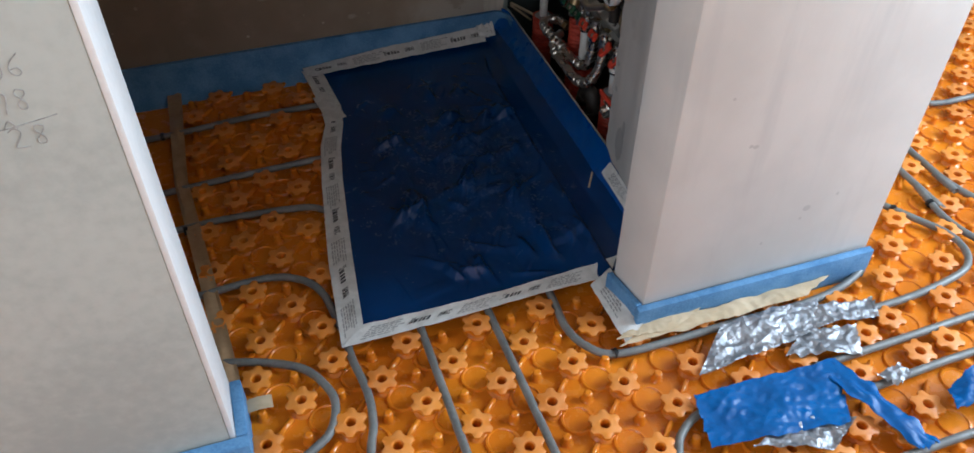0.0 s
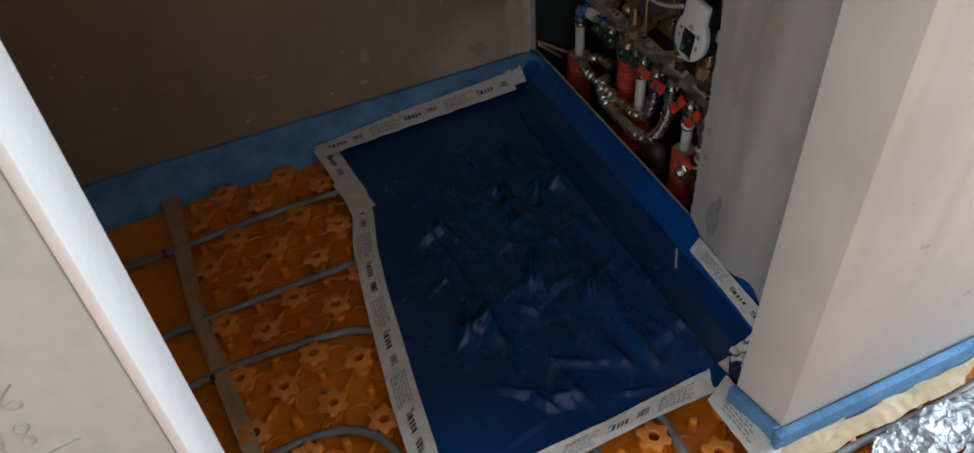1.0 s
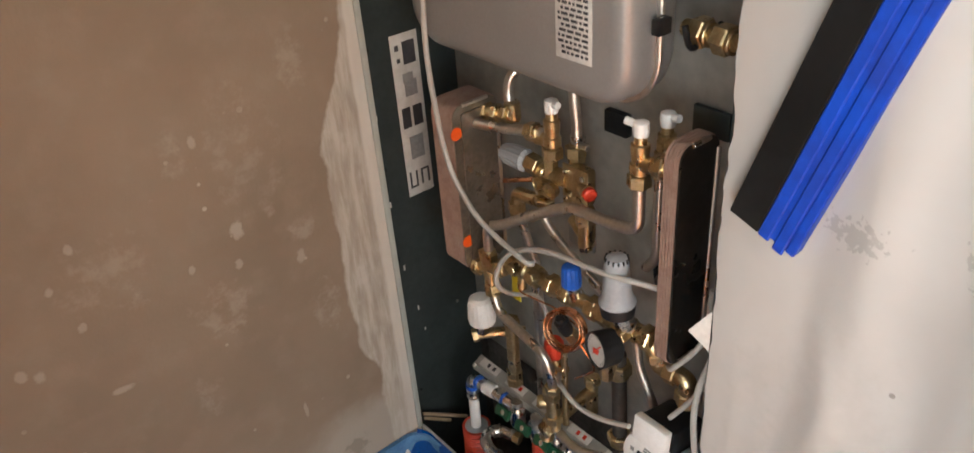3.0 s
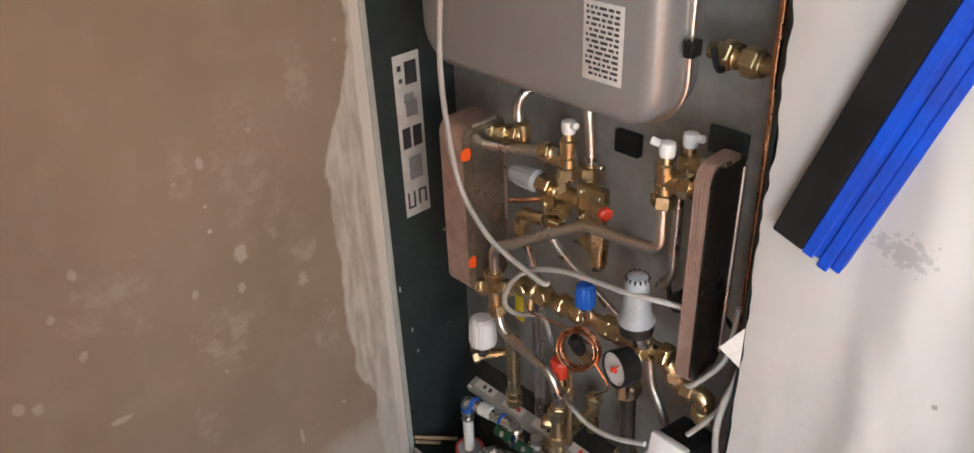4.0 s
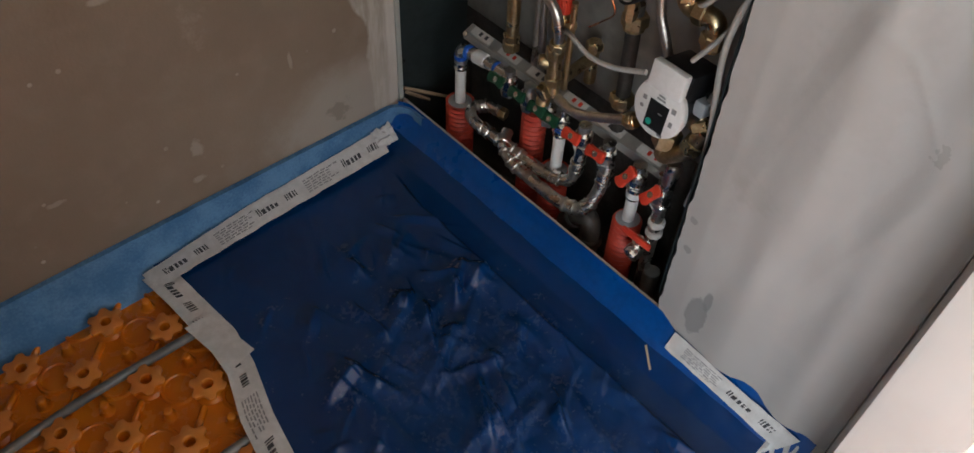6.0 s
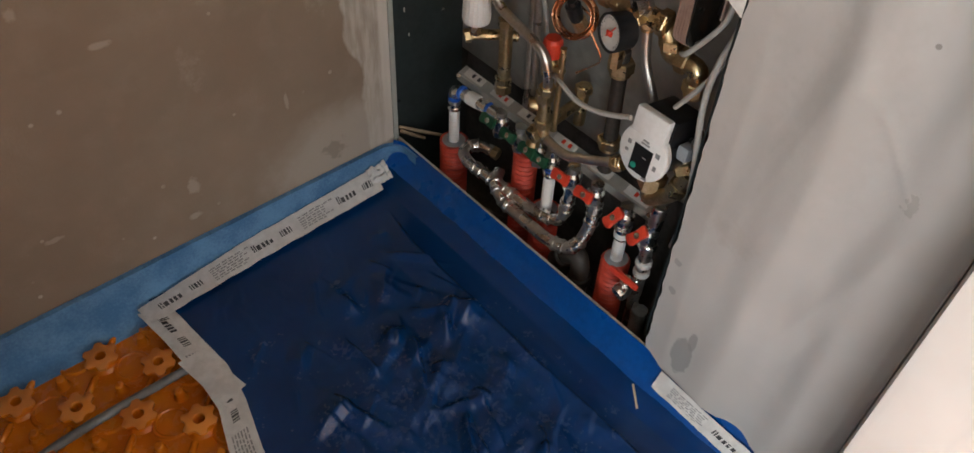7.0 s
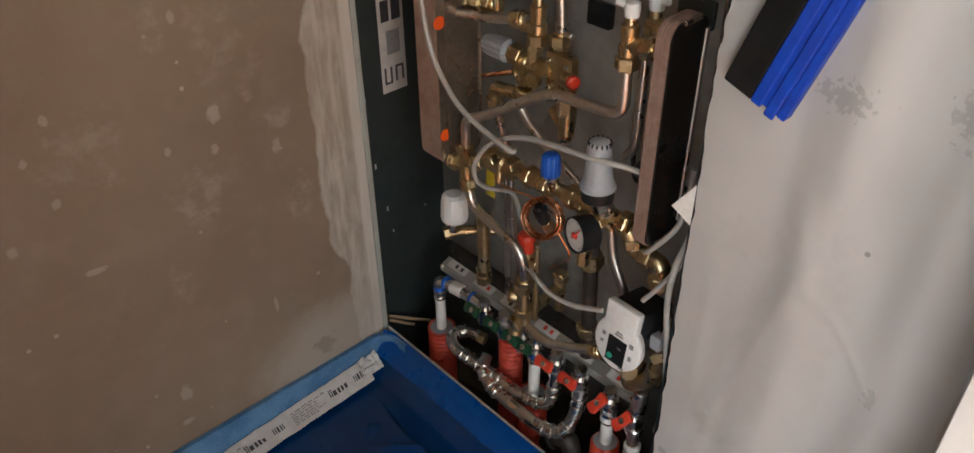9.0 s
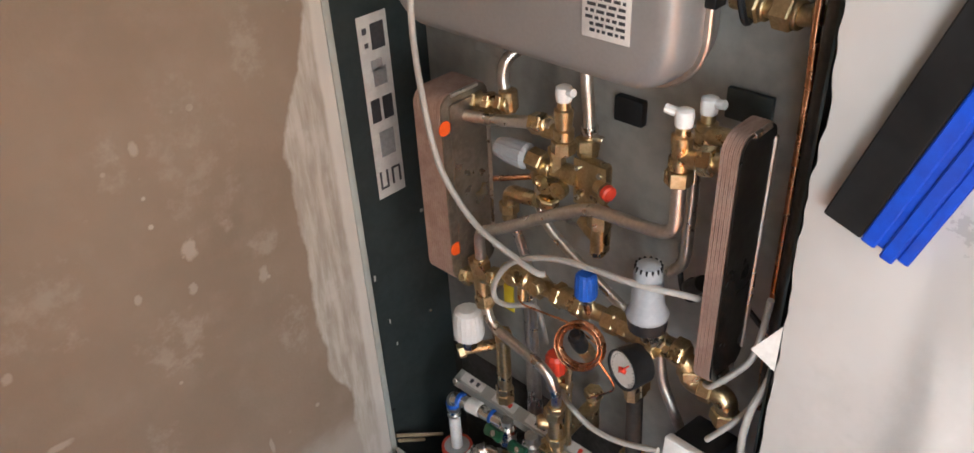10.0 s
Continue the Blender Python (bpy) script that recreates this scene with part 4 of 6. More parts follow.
for k, x, z in (("2", -1.064, 0.787), ("0", -1.042, 0.790), ("6", -1.020, 0.792), ("7", -1.047, 0.748), ("8", -1.028, 0.750), ("2", -1.048, 0.702), ("8", -1.024, 0.702)):
    digit(k, x, z, 0.028)
stroke([(-1.068, 0.746), (-1.056, 0.776), (-1.048, 0.770)])
stroke([(-1.094, 0.726), (-1.04, 0.730), (-0.991, 0.738)])
stroke([(-1.113, 0.733), (-1.104, 0.731), (-1.097, 0.730)])
stroke([(-1.050, 0.728), (-1.042, 0.742), (-1.036, 0.728)])

# ---------- the heating cabinet ----------
cab = thing("heating_cabinet", (0.12, -0.35, 0.2), "open dark sheet-metal heating cabinet sunk in the wall", "cabinet")
part("back_panel", box(0.205, 0.208, -0.70, 0.030, 0.215, 1.60), "plate", cab, "dull galvanised back sheet")
part("side_panel", box(0.004, 0.2045, 0.030, 0.033, PB - 0.2, 1.60), "dark_sheet", cab, "dark green painted side sheet")
part("side_panel", box(0.016, 0.2045, -0.7, -0.697, 0.10, 1.60), "dark_sheet", cab, "dark green painted side sheet")
part("front_lip", box(0.0025, 0.006, 0.012, 0.0325, 0.09, 1.60), "dark_sheet", cab)
for x, z in ((0.02, 0.28), (0.022, 0.50), (0.021, 0.70), (0.02, 0.93), (0.15, 0.33), (0.155, 0.56), (0.03, 0.15)):
    part("rivet", lathe((x, 0.030, z), (0, -1, 0), [(0, 0.004), (0.0015, 0.0035), (0.002, 0.001)], 8), "chrome" if x > 0.1 else "black", cab)
for x, z, s in ((0.03, 0.47, 0.006), (0.018, 0.80, 0.005), (0.05, 0.36, 0.005), (0.06, 0.30, 0.004), (0.02, 0.62, 0.006)):
    part("plaster_fleck", box(x, x + s * 0.6, 0.0288, 0.0299, z, z + s * 2, 0.0003), "label", cab)
for y, z in ((-0.12, 0.90), (-0.30, 0.62), (-0.545, 0.915)):
    part("slot_bracket", box(0.196, 0.2045, y - 0.03, y + 0.03, z - 0.02, z + 0.02, 0.002), "dark_sheet" if y < -0.4 else "plate", cab)

stk = thing("pictogram_sticker", (0.095, 0.029, 0.62), "white sticker with five grey box pictograms on the side sheet", "sticker")
part("backing", box(0.066, 0.124, 0.0284, 0.0296, 0.624, 0.942, 0.0004), "label", stk)
for z, kind in ((0.885, 0), (0.825, 1), (0.765, 2), (0.70, 3), (0.645, 4)):
    if kind == 0:
        bs = [(0.090, 0.116, z, z + 0.042), (0.074, 0.082, z + 0.028, z + 0.038), (0.076, 0.083, z + 0.006, z + 0.014)]
    elif kind == 1:
        bs = [(0.086, 0.112, z, z + 0.030), (0.084, 0.106, z + 0.026, z + 0.044)]
    elif kind == 2:
        bs = [(0.073, 0.091, z, z + 0.040), (0.097, 0.117, z, z + 0.040)]
    elif kind == 3:
        bs = [(0.082, 0.112, z, z + 0.046)]
    else:
        bs = [(0.072, 0.076, z - 0.004, z + 0.030), (0.076, 0.090, z - 0.004, z), (0.086, 0.090, z, z + 0.030), (0.098, 0.102, z - 0.002, z + 0.030), (0.102, 0.116, z + 0.026, z + 0.030), (0.113, 0.117, z - 0.002, z + 0.026)]
    for a in bs:
        part("pictogram", box(a[0], a[1], 0.0276, 0.0283, a[2], a[3]), "print_grey" if kind % 2 else "print", stk, smooth=0)


# ---- plate heat exchangers ----
def heat_exchanger(x0, x1, y0, y1, z0, z1, dots, label, plates, dark):
    t = thing("heat_exchanger", ((x0 + x1) / 2, (y0 + y1) / 2, z0), label, "heat exchanger", "plate heat exchangers")
    rc = 0.022

    def slab(ya, yb, inset, bm=None):
        bm = bm or bmesh.new()
        rings = []
        for y in (ya, yb):
            ring = []
            for cx, cz, a0 in ((x1 - rc, z1 - rc, 0), (x0 + rc, z1 - rc, 90), (x0 + rc, z0 + rc, 180), (x1 - rc, z0 + rc, 270)):
                for k in range(7):
                    a = radians(a0 + 15 * k)
                    ring.append(bm.verts.new((cx + (rc - inset) * math.cos(a), y, cz + (rc - inset) * math.sin(a))))
            rings.append(ring)
        n = len(rings[0])
        for i in range(n):
            bm.faces.new((rings[0][i], rings[0][(i + 1) % n], rings[1][(i + 1) % n], rings[1][i]))
        bm.faces.new(rings[0][::-1])
        bm.faces.new(rings[1])
        return bm
    step = (y1 - y0) / plates
    for k in range(plates):
        part("plate", slab(y0 + k * step + 0.0003, y0 + (k + 1) * step - 0.0004, 0.0 if k % 2 else (0.0005 if dark else 0.0004)), "copper_stack", t)
    ep = part("end_plate", slab(y0 - 0.003, y0 - 0.0003, 0.0018), "hx_plate" if not dark else "dark_plate", t, "dull steel end plate with a folded rim")
    rim = bmesh.new()
    for a, b in (((x1 - 0.003, z0 + rc), (x1 - 0.003, z1 - rc)), ((x0 + rc, z1 - 0.003), (x1 - rc, z1 - 0.003)), ((x0 + rc, z0 + 0.003), (x1 - rc, z0 + 0.003))):
        rod((a[0], y0 - 0.003, a[1]), (b[0], y0 - 0.003, b[1]), 0.0035, 8, rim)
    part("rim", rim, "steel", ep)
    if not dark:
        part("pressed_panel", slab(y0 - 0.006, y0 - 0.0031, 0.016), "hx_plate", ep)
    for x, z in dots:
        part("orange_dot", lathe((x, y0 - 0.0032, z), (0, -1, 0), [(0, 0.0115), (0.001, 0.011)], 20), "orange_dot", t, "round orange sticker")
    return t


heat_exchanger(0.030, 0.125, -0.180, -0.128, 0.572, 0.885, ((0.036, 0.838), (0.040, 0.633)), "copper-brazed plate heat exchanger with two orange dots", 22, False)
heat_exchanger(0.030, 0.106, -0.622, -0.601, 0.630, 0.965, (), "copper-brazed plate heat exchanger with a dark end plate", 9, True)

# ---- flat expansion vessel ----
ves = thing("expansion_vessel", (0.09, -0.32, 0.98), "flat grey painted steel expansion vessel with rounded corners", "expansion vessel")


def pan(x_list, y0, y1, z0, z1):
    bm = bmesh.new()
    rings = []
    for x, ins, rc in x_list:
        ring = []
        for cy, cz, a0 in ((y1 - rc, z1 - rc, 0), (y0 + rc, z1 - rc, 90), (y0 + rc, z0 + rc, 180), (y1 - rc, z0 + rc, 270)):
            for k in range(9):
                a = radians(a0 + 11.25 * k)
                ring.append(bm.verts.new((x, cy + (rc - ins) * math.cos(a), cz + (rc - ins) * math.sin(a))))
        rings.append(ring)
    n = len(rings[0])
    for p, q in zip(rings, rings[1:]):
        for i in range(n):
            bm.faces.new((p[i], p[(i + 1) % n], q[(i + 1) % n], q[i]))
    bm.faces.new(rings[0][::-1])
    bm.faces.new(rings[-1])
    return bm


VY0, VY1, VZ0, VZ1 = -0.548, -0.085, 0.968, 1.36
part("front_half", pan([(0.030, 0.034, 0.07), (0.033, 0.022, 0.07), (0.042, 0.011, 0.07), (0.058, 0.007, 0.07), (0.078, 0.006, 0.07)], VY0, VY1, VZ0, VZ1), "vessel", ves, smooth=50)
part("seam_flange", pan([(0.0785, 0.001, 0.07), (0.080, -0.001, 0.07), (0.084, -0.001, 0.07), (0.0855, 0.001, 0.07)], VY0, VY1, VZ0, VZ1), "steel", ves, "bright rolled seam")
part("back_half", pan([(0.086, 0.006, 0.07), (0.11, 0.007, 0.07), (0.13, 0.02, 0.07), (0.135, 0.034, 0.07)], VY0, VY1, VZ0, VZ1), "vessel", ves, smooth=50)
lab = part("rating_label", box(0.0285, 0.0296, -0.486, -0.424, 1.030, 1.13, 0.0003), "label", ves, "white rating label with small print")
rnd = random.Random(4)
for row in range(13):
    y = -0.480
    while y < -0.432:
        w = rnd.uniform(0.003, 0.012)
        part("print_bar", box(0.0279, 0.0284, y, min(y + w, -0.429), 1.037 + row * 0.007, 1.0405 + row * 0.007), "print", lab, smooth=0)
        y += w + 0.003
part("black_clip", box(0.06, 0.082, -0.562, -0.549, 1.075, 1.095, 0.002), "black", ves)
part("bracket", tube([(0.18, -0.10, 0.965), (0.10, -0.13, 0.955), (0.075, -0.18, 0.966)], 0.004, 8, 0.02), "black", ves)
part("bracket", tube([(0.18, -0.56, 1.06), (0.10, -0.575, 1.05), (0.10, -0.566, 1.08)], 0.004, 8, 0.02), "black", ves)


# ---- pipes with nuts ----
def pipe_run(label, pts, r, material="steel", nuts=(), bend=0.03, name="steel_pipe", category="pipe", nut_r=None, nut_mat="brass", collar=True):
    """A bent pipe; nuts: (place on the pipe 0..1, length) as hexagons with a collar."""
    t = thing(name, pts[0], label, category)
    part("tube", tube(pts, r, 14, bend), material, t, smooth=60)
    at, total = along(rounded(pts, bend) if len(pts) > 2 else pts)
    for s, L in nuts:
        a, b = at(max(0, s - L / total / 2)), at(min(1, s + L / total / 2))
        part("nut", nut(a, b, nut_r or r * 1.75), nut_mat, t)
        if collar:
            d = (b - a).normalized()
            part("collar", rod(b, b + d * 0.006, (nut_r or r * 1.75) * 0.8), nut_mat, t)
    return t


pipe_run("bent stainless pipe between the heat exchangers", [(0.055, -0.220, 0.600), (0.052, -0.222, 0.676), (0.052, -0.262, 0.695), (0.052, -0.342, 0.748), (0.052, -0.422, 0.797), (0.052, -0.500, 0.802), (0.056, -0.545, 0.806), (0.060, -0.541, 0.885)], 0.0085, nuts=((0.02, 0.022),))
pipe_run("stainless pipe curving down to the tee", [(0.055, -0.223, 0.555), (0.05, -0.236, 0.507), (0.05, -0.301, 0.492), (0.05, -0.357, 0.477), (0.052, -0.371, 0.440), (0.060, -0.364, 0.395)], 0.0085, nuts=((0.02, 0.020), (0.97, 0.018)))
pipe_run("short stainless pipe from the upper heat exchanger port", [(0.075, -0.145, 0.842), (0.077, -0.182, 0.843), (0.077, -0.245, 0.854), (0.077, -0.314, 0.872), (0.075, -0.345, 0.878)], 0.0085, nuts=((0.02, 0.026), (0.88, 0.022)))
pipe_run("stainless pipe rising to the vessel", [(0.11, -0.235, 0.85), (0.115, -0.222, 0.90), (0.12, -0.226, 0.925), (0.15, -0.24, 0.94), (0.17, -0.245, 0.985)], 0.0085, nuts=((0.06, 0.024),), bend=0.02)
pipe_run("stainless pipe from the valve block up to the vessel", [(0.115, -0.370, 0.815), (0.12, -0.370, 0.87), (0.12, -0.362, 0.935), (0.13, -0.355, 0.975)], 0.0082, nuts=((0.14, 0.026),))
clampt = thing("pipe_clamp", (0.12, -0.37, 0.885), "bright pipe clamp with a black backing", "clamp")
part("ring", tube([(0.12, -0.370, 0.853), (0.12, -0.370, 0.868)], 0.0115, 14, 0), "chrome", clampt)
part("screw", rod((0.11, -0.383, 0.860), (0.11, -0.400, 0.860), 0.005, 8), "chrome", clampt)
part("backing", box(0.19, 0.2045, -0.402, -0.356, 0.845, 0.882, 0.003), "black", clampt)
pipe_run("dark stainless pipe behind the thermostat", [(0.09, -0.518, 0.605), (0.09, -0.522, 0.570), (0.09, -0.528, 0.537), (0.09, -0.565, 0.465)], 0.0075, nuts=((0.03, 0.018),))
pipe_run("dark insulated riser with brass nut", [(0.10, -0.477, 0.525), (0.10, -0.483, 0.38), (0.10, -0.486, 0.28)], 0.0125, "dark_pipe", nuts=((0.12, 0.022), (0.74, 0.018)), bend=0)
pipe_run("thin steel riser in front of the back sheet", [(0.15, -0.228, 0.56), (0.15, -0.232, 0.20)], 0.0075, "steel", bend=0)
pipe_run("thin steel riser in front of the back sheet", [(0.125, -0.217, 0.68), (0.15, -0.235, 0.55), (0.15, -0.250, 0.22)], 0.0075, "steel", bend=0)
pipe_run("steel connecting pipe behind the mixing bar", [(0.12, -0.283, 0.78), (0.12, -0.283, 0.701), (0.12, -0.306, 0.675), (0.12, -0.349, 0.648), (0.12, -0.44, 0.60)], 0.0075, nuts=((0.05, 0.02),))
pipe_run("stainless pipe running to the pump inlet", [(0.065, -0.372, 0.292), (0.06, -0.42, 0.290), (0.06, -0.475, 0.318), (0.058, -0.545, 0.360)], 0.0085, nuts=((0.97, 0.022),))
pipe_run("steel pipe passing behind the dark-plated heat exchanger", [(0.12, -0.526, 0.915), (0.12, -0.526, 0.72), (0.13, -0.50, 0.69)], 0.0078, bend=0.03)
pipe_run("black insulated pipe tail behind the heat exchanger", [(0.10, -0.565, 0.72), (0.12, -0.535, 0.685), (0.16, -0.52, 0.66)], 0.011, "black", bend=0.02)
pipe_run("bare copper pipe along the cabinet's side", [(0.10, -0.645, 1.25), (0.10, -0.647, 1.065), (0.10, -0.651, 1.02), (0.10, -0.655, 0.72), (0.12, -0.655, 0.55)], 0.005, "copper", bend=0.02)
pipe_run("dark steel pipe along the cabinet's side", [(0.075, -0.672, 1.35), (0.075, -0.676, 0.62)], 0.009, "dark_pipe", bend=0)
pipe_run("brass pipe fitting beside the vessel", [(0.13, -0.545, 1.066), (0.12, -0.625, 1.066), (0.11, -0.645, 1.075)], 0.011, "brass", nuts=((0.25, 0.02), (0.6, 0.022)), name="brass_fitting", category="fitting", bend=0.01)

# ---- brass mixing bar ----
bar = thing("mixing_bar", (0.06, -0.40, 0.595), "brass mixing bar with blue and grey valve heads", "mixing valve")
BX, BZ = 0.062, 0.634
part("body", lathe((BX, -0.262, BZ - 0.014), (0, -1, 0.045), [(0, 0.011), (0.01, 0.016), (0.05, 0.016), (0.055, 0.012), (0.10, 0.012), (0.11, 0.016), (0.16, 0.0165), (0.165, 0.012), (0.20, 0.012), (0.205, 0.017), (0.27, 0.017), (0.28, 0.0135), (0.315, 0.013)], 16), "brass", bar)
for y, L in ((-0.272, 0.016), (-0.318, 0.022), (-0.362, 0.014), (-0.395, 0.020), (-0.450, 0.020), (-0.478, 0.014), (-0.508, 0.018), (-0.556, 0.018)):
    part("nut", nut((BX, y, BZ - 0.015 + 0.045 * (-0.262 - y)), (BX, y - L, BZ - 0.015 + 0.045 * (-0.262 - y + L)), 0.0195), "brass", bar)
for y, dz, dx in ((-0.300, 0, -1), (-0.345, 0.3, -1), (-0.535, -0.2, -1)):
    part("plug", nut((BX - 0.012, y, BZ + dz * 0.01), (BX - 0.030, y, BZ + dz * 0.02), 0.011), "brass", bar)
part("sensor_well", rod((BX, -0.300, BZ), (BX - 0.01, -0.305, BZ - 0.045), 0.008), "brass", bar)
blue = part("blue_knob", lathe((0.052, -0.422, 0.656), (0.0, 0.03, 1), [(0, 0.0140), (0.004, 0.0155), (0.028, 0.0148), (0.035, 0.0134), (0.038, 0.010), (0.039, 0.001)], 48, lobes=16, depth=0.035), "blue", bar, "ribbed blue plastic hand knob")
part("neck", rod((0.060, -0.424, 0.628), (0.053, -0.423, 0.658), 0.0115), "chrome", bar)
head = part("thermostat_head", lathe((0.037, -0.528, 0.690), (0.0, 0.05, 1), [(0, 0.0262), (0.004, 0.0268), (0.010, 0.0235), (0.018, 0.0210), (0.058, 0.0180), (0.068, 0.0170), (0.075, 0.0145), (0.078, 0.008), (0.079, 0.001)], 40, lobes=20, depth=0.012), "grey_plastic", bar, "ribbed grey thermostat head")
part("scale_ring", lathe((0.037, -0.529, 0.672), (0.0, 0.05, 1), [(-0.004, 0.018), (0.0, 0.0240), (0.012, 0.0255), (0.018, 0.0252)], 28), "black", head)
for k in range(14):
    a = radians(k * 25.7)
    part("vent_slot", box(0.0375 + 0.0158 * math.cos(a) - 0.0011, 0.0375 + 0.0158 * math.cos(a) + 0.0011, -0.5245 + 0.0158 * math.sin(a) - 0.0011, -0.5245 + 0.0158 * math.sin(a) + 0.0011, 0.753, 0.7655, 0), "black", head, smooth=0)
part("neck", nut((0.056, -0.532, 0.636), (0.039, -0.530, 0.674), 0.016), "chrome", bar)
part("elbow", tube([(BX, -0.545, BZ - 0.002), (0.066, -0.572, BZ - 0.012), (0.070, -0.580, 0.588), (0.072, -0.600, 0.587), (0.074, -0.631, 0.586), (0.076, -0.629, 0.54)], 0.0145, 14, 0.02), "brass", bar)
for a, b in (((0.069, -0.578, 0.612), (0.070, -0.580, 0.596)), ((0.0755, -0.630, 0.565), (0.076, -0.629, 0.545)), ((0.071, -0.594, 0.587), (0.073, -0.612, 0.587))):
    part("nut", nut(a, b, 0.019), "brass", bar)

tee_l = thing("brass_tee", (0.055, -0.21, 0.55), "brass tee at the lower heat exchanger port", "fitting", "brass fittings")
part("body", rod((0.055, -0.215, 0.610), (0.055, -0.222, 0.545), 0.0125), "brass", tee_l)
part("branch", rod((0.050, -0.180, 0.578), (0.058, -0.260, 0.602), 0.011), "brass", tee_l)
for a, b in (((0.055, -0.215, 0.606), (0.055, -0.2135, 0.622)), ((0.055, -0.222, 0.552), (0.055, -0.2235, 0.536)), ((0.051, -0.186, 0.578), (0.052, -0.200, 0.582)), ((0.057, -0.238, 0.596), (0.058, -0.252, 0.600))):
    part("nut", nut(a, b, 0.0165), "brass", tee_l)

# ---- white radiator-style knob and its valve ----
kn = thing("thermostat_valve", (0.066, -0.174, 0.38), "white ribbed thermostat knob on a small brass valve", "valve")
part("knob", lathe((0.062, -0.174, 0.436), (0, 0, 1), [(0, 0.019), (0.004, 0.0245), (0.012, 0.026), (0.045, 0.0245), (0.056, 0.022), (0.061, 0.015), (0.062, 0.001)], 60, lobes=20, depth=0.02), "white", kn, "ribbed white plastic knob")
part("body", tube([(0.046, -0.160, 0.405), (0.064, -0.171, 0.408), (0.11, -0.200, 0.404), (0.13, -0.215, 0.400)], 0.010, 12, 0.01), "brass", kn)
part("stem", nut((0.062, -0.173, 0.412), (0.062, -0.173, 0.438), 0.013), "chrome", kn)
part("nut", nut((0.056, -0.166, 0.407), (0.046, -0.160, 0.405), 0.0135), "brass", kn)
vb = thing("brass_riser", (0.092, -0.222, 0.25), "thick polished brass riser with hexagon ends", "pipe")
part("tube", rod((0.092, -0.223, 0.305), (0.092, -0.222, 0.455), 0.0125), "brass", vb)
for z0, z1 in ((0.296, 0.316), (0.320, 0.332), (0.440, 0.456)):
    part("nut", nut((0.092, -0.222, z0), (0.092, -0.222, z1), 0.0165), "brass", vb)

# ---- pressure gauge ----
g = thing("pressure_gauge", (0.02, -0.53, 0.56), "round pressure gauge with black case and red needle", "gauge")
gc, gn = Vector((0.004, -0.519, 0.616)), Vector((-0.955, 0.27, 0.08)).normalized()
part("case", lathe(gc - gn * 0.034, gn, [(0, 0.021), (0.004, 0.0262), (0.030, 0.0283), (0.036, 0.0283), (0.036, 0.0257), (0.032, 0.0252)], 32), "black", g)
dial = part("dial", lathe(gc - gn * 0.002, gn, [(0, 0.0251), (0.0015, 0.0249)], 32), "label", g, "white dial")
gu, gv, _ = frame_of(gn)
for k in range(21):
    a = radians(-45 + k * 13.5)
    d = gu * math.cos(a) + gv * math.sin(a)
    part("dial_mark", rod(gc + d * 0.0222, gc + d * (0.0196 if k % 5 == 0 else 0.0207), 0.0005, 4), "print", dial, smooth=0)
part("needle", rod(gc + gn * 0.001 - (gu * 0.6 + gv * 0.8) * 0.010, gc + gn * 0.001 + (gu * 0.6 + gv * 0.8) * 0.0175, 0.0012, 5), "red", dial, "red needle")
part("red_field", box(gc.x - 0.0012, gc.x + 0.0002, gc.y - 0.007, gc.y + 0.006, gc.z - 0.006, gc.z + 0.003, 0.0004), "red", dial, "red marker")
part("hub", lathe(gc, gn, [(0, 0.003), (0.003, 0.002)], 10), "red", dial)
part("stem", nut(gc - gn * 0.018 - Vector((0, 0, 0.060)), gc - gn * 0.018 - Vector((0, 0, 0.030)), 0.010), "brass", g)
part("stem_nut", nut((0.06, -0.500, 0.548), (0.026, -0.520, 0.557), 0.010), "brass", g)

# ---- copper capillary coil ----
coil = thing("capillary_coil", (0.03, -0.44, 0.55), "small coil of thin copper capillary tube round a black sensor", "coil")
pts = []
ca, cb, cc = Vector((0.25, -0.9, 0.0)).normalized(), Vector((0.30, 0.08, 0.95)).normalized(), Vector((0.026, -0.434, 0.592))
cn = ca.cross(cb)
for k in range(7 * 20):
    a = 2 * math.pi * k / 20
    r = 0.031 + 0.004 * math.sin(k * 0.11)
    pts.append(cc + (ca * math.cos(a) + cb * math.sin(a)) * r + cn * (k / 140 - 0.5) * 0.016)
part("capillary_ring", tube(pts, 0.0016, 6, 0), "copper", coil, smooth=60)
part("capillary", tube([pts[0], (0.035, -0.412, 0.613), (0.035, -0.316, 0.598), (0.055, -0.295, 0.600)], 0.0015, 6, 0.02), "copper", coil)
part("capillary", tube([pts[-1], (0.035, -0.492, 0.540), (0.035, -0.465, 0.513), (0.035, -0.443, 0.491)], 0.0015, 6, 0.02), "copper", coil)
part("sensor", lathe((0.030, -0.434, 0.585), (-0.35, 0.1, 0.9), [(0, 0.010), (0.012, 0.012), (0.028, 0.012), (0.03, 0.008), (0.036, 0.007)], 14), "black", coil, "black sensor cap")
part("base", nut((0.045, -0.437, 0.560), (0.031, -0.434, 0.587), 0.012), "brass", coil)
pipe_run("short bright copper pipe stub", [(0.135, -0.15, 0.700), (0.12, -0.22, 0.735), (0.115, -0.280, 0.762)], 0.0045, "copper")

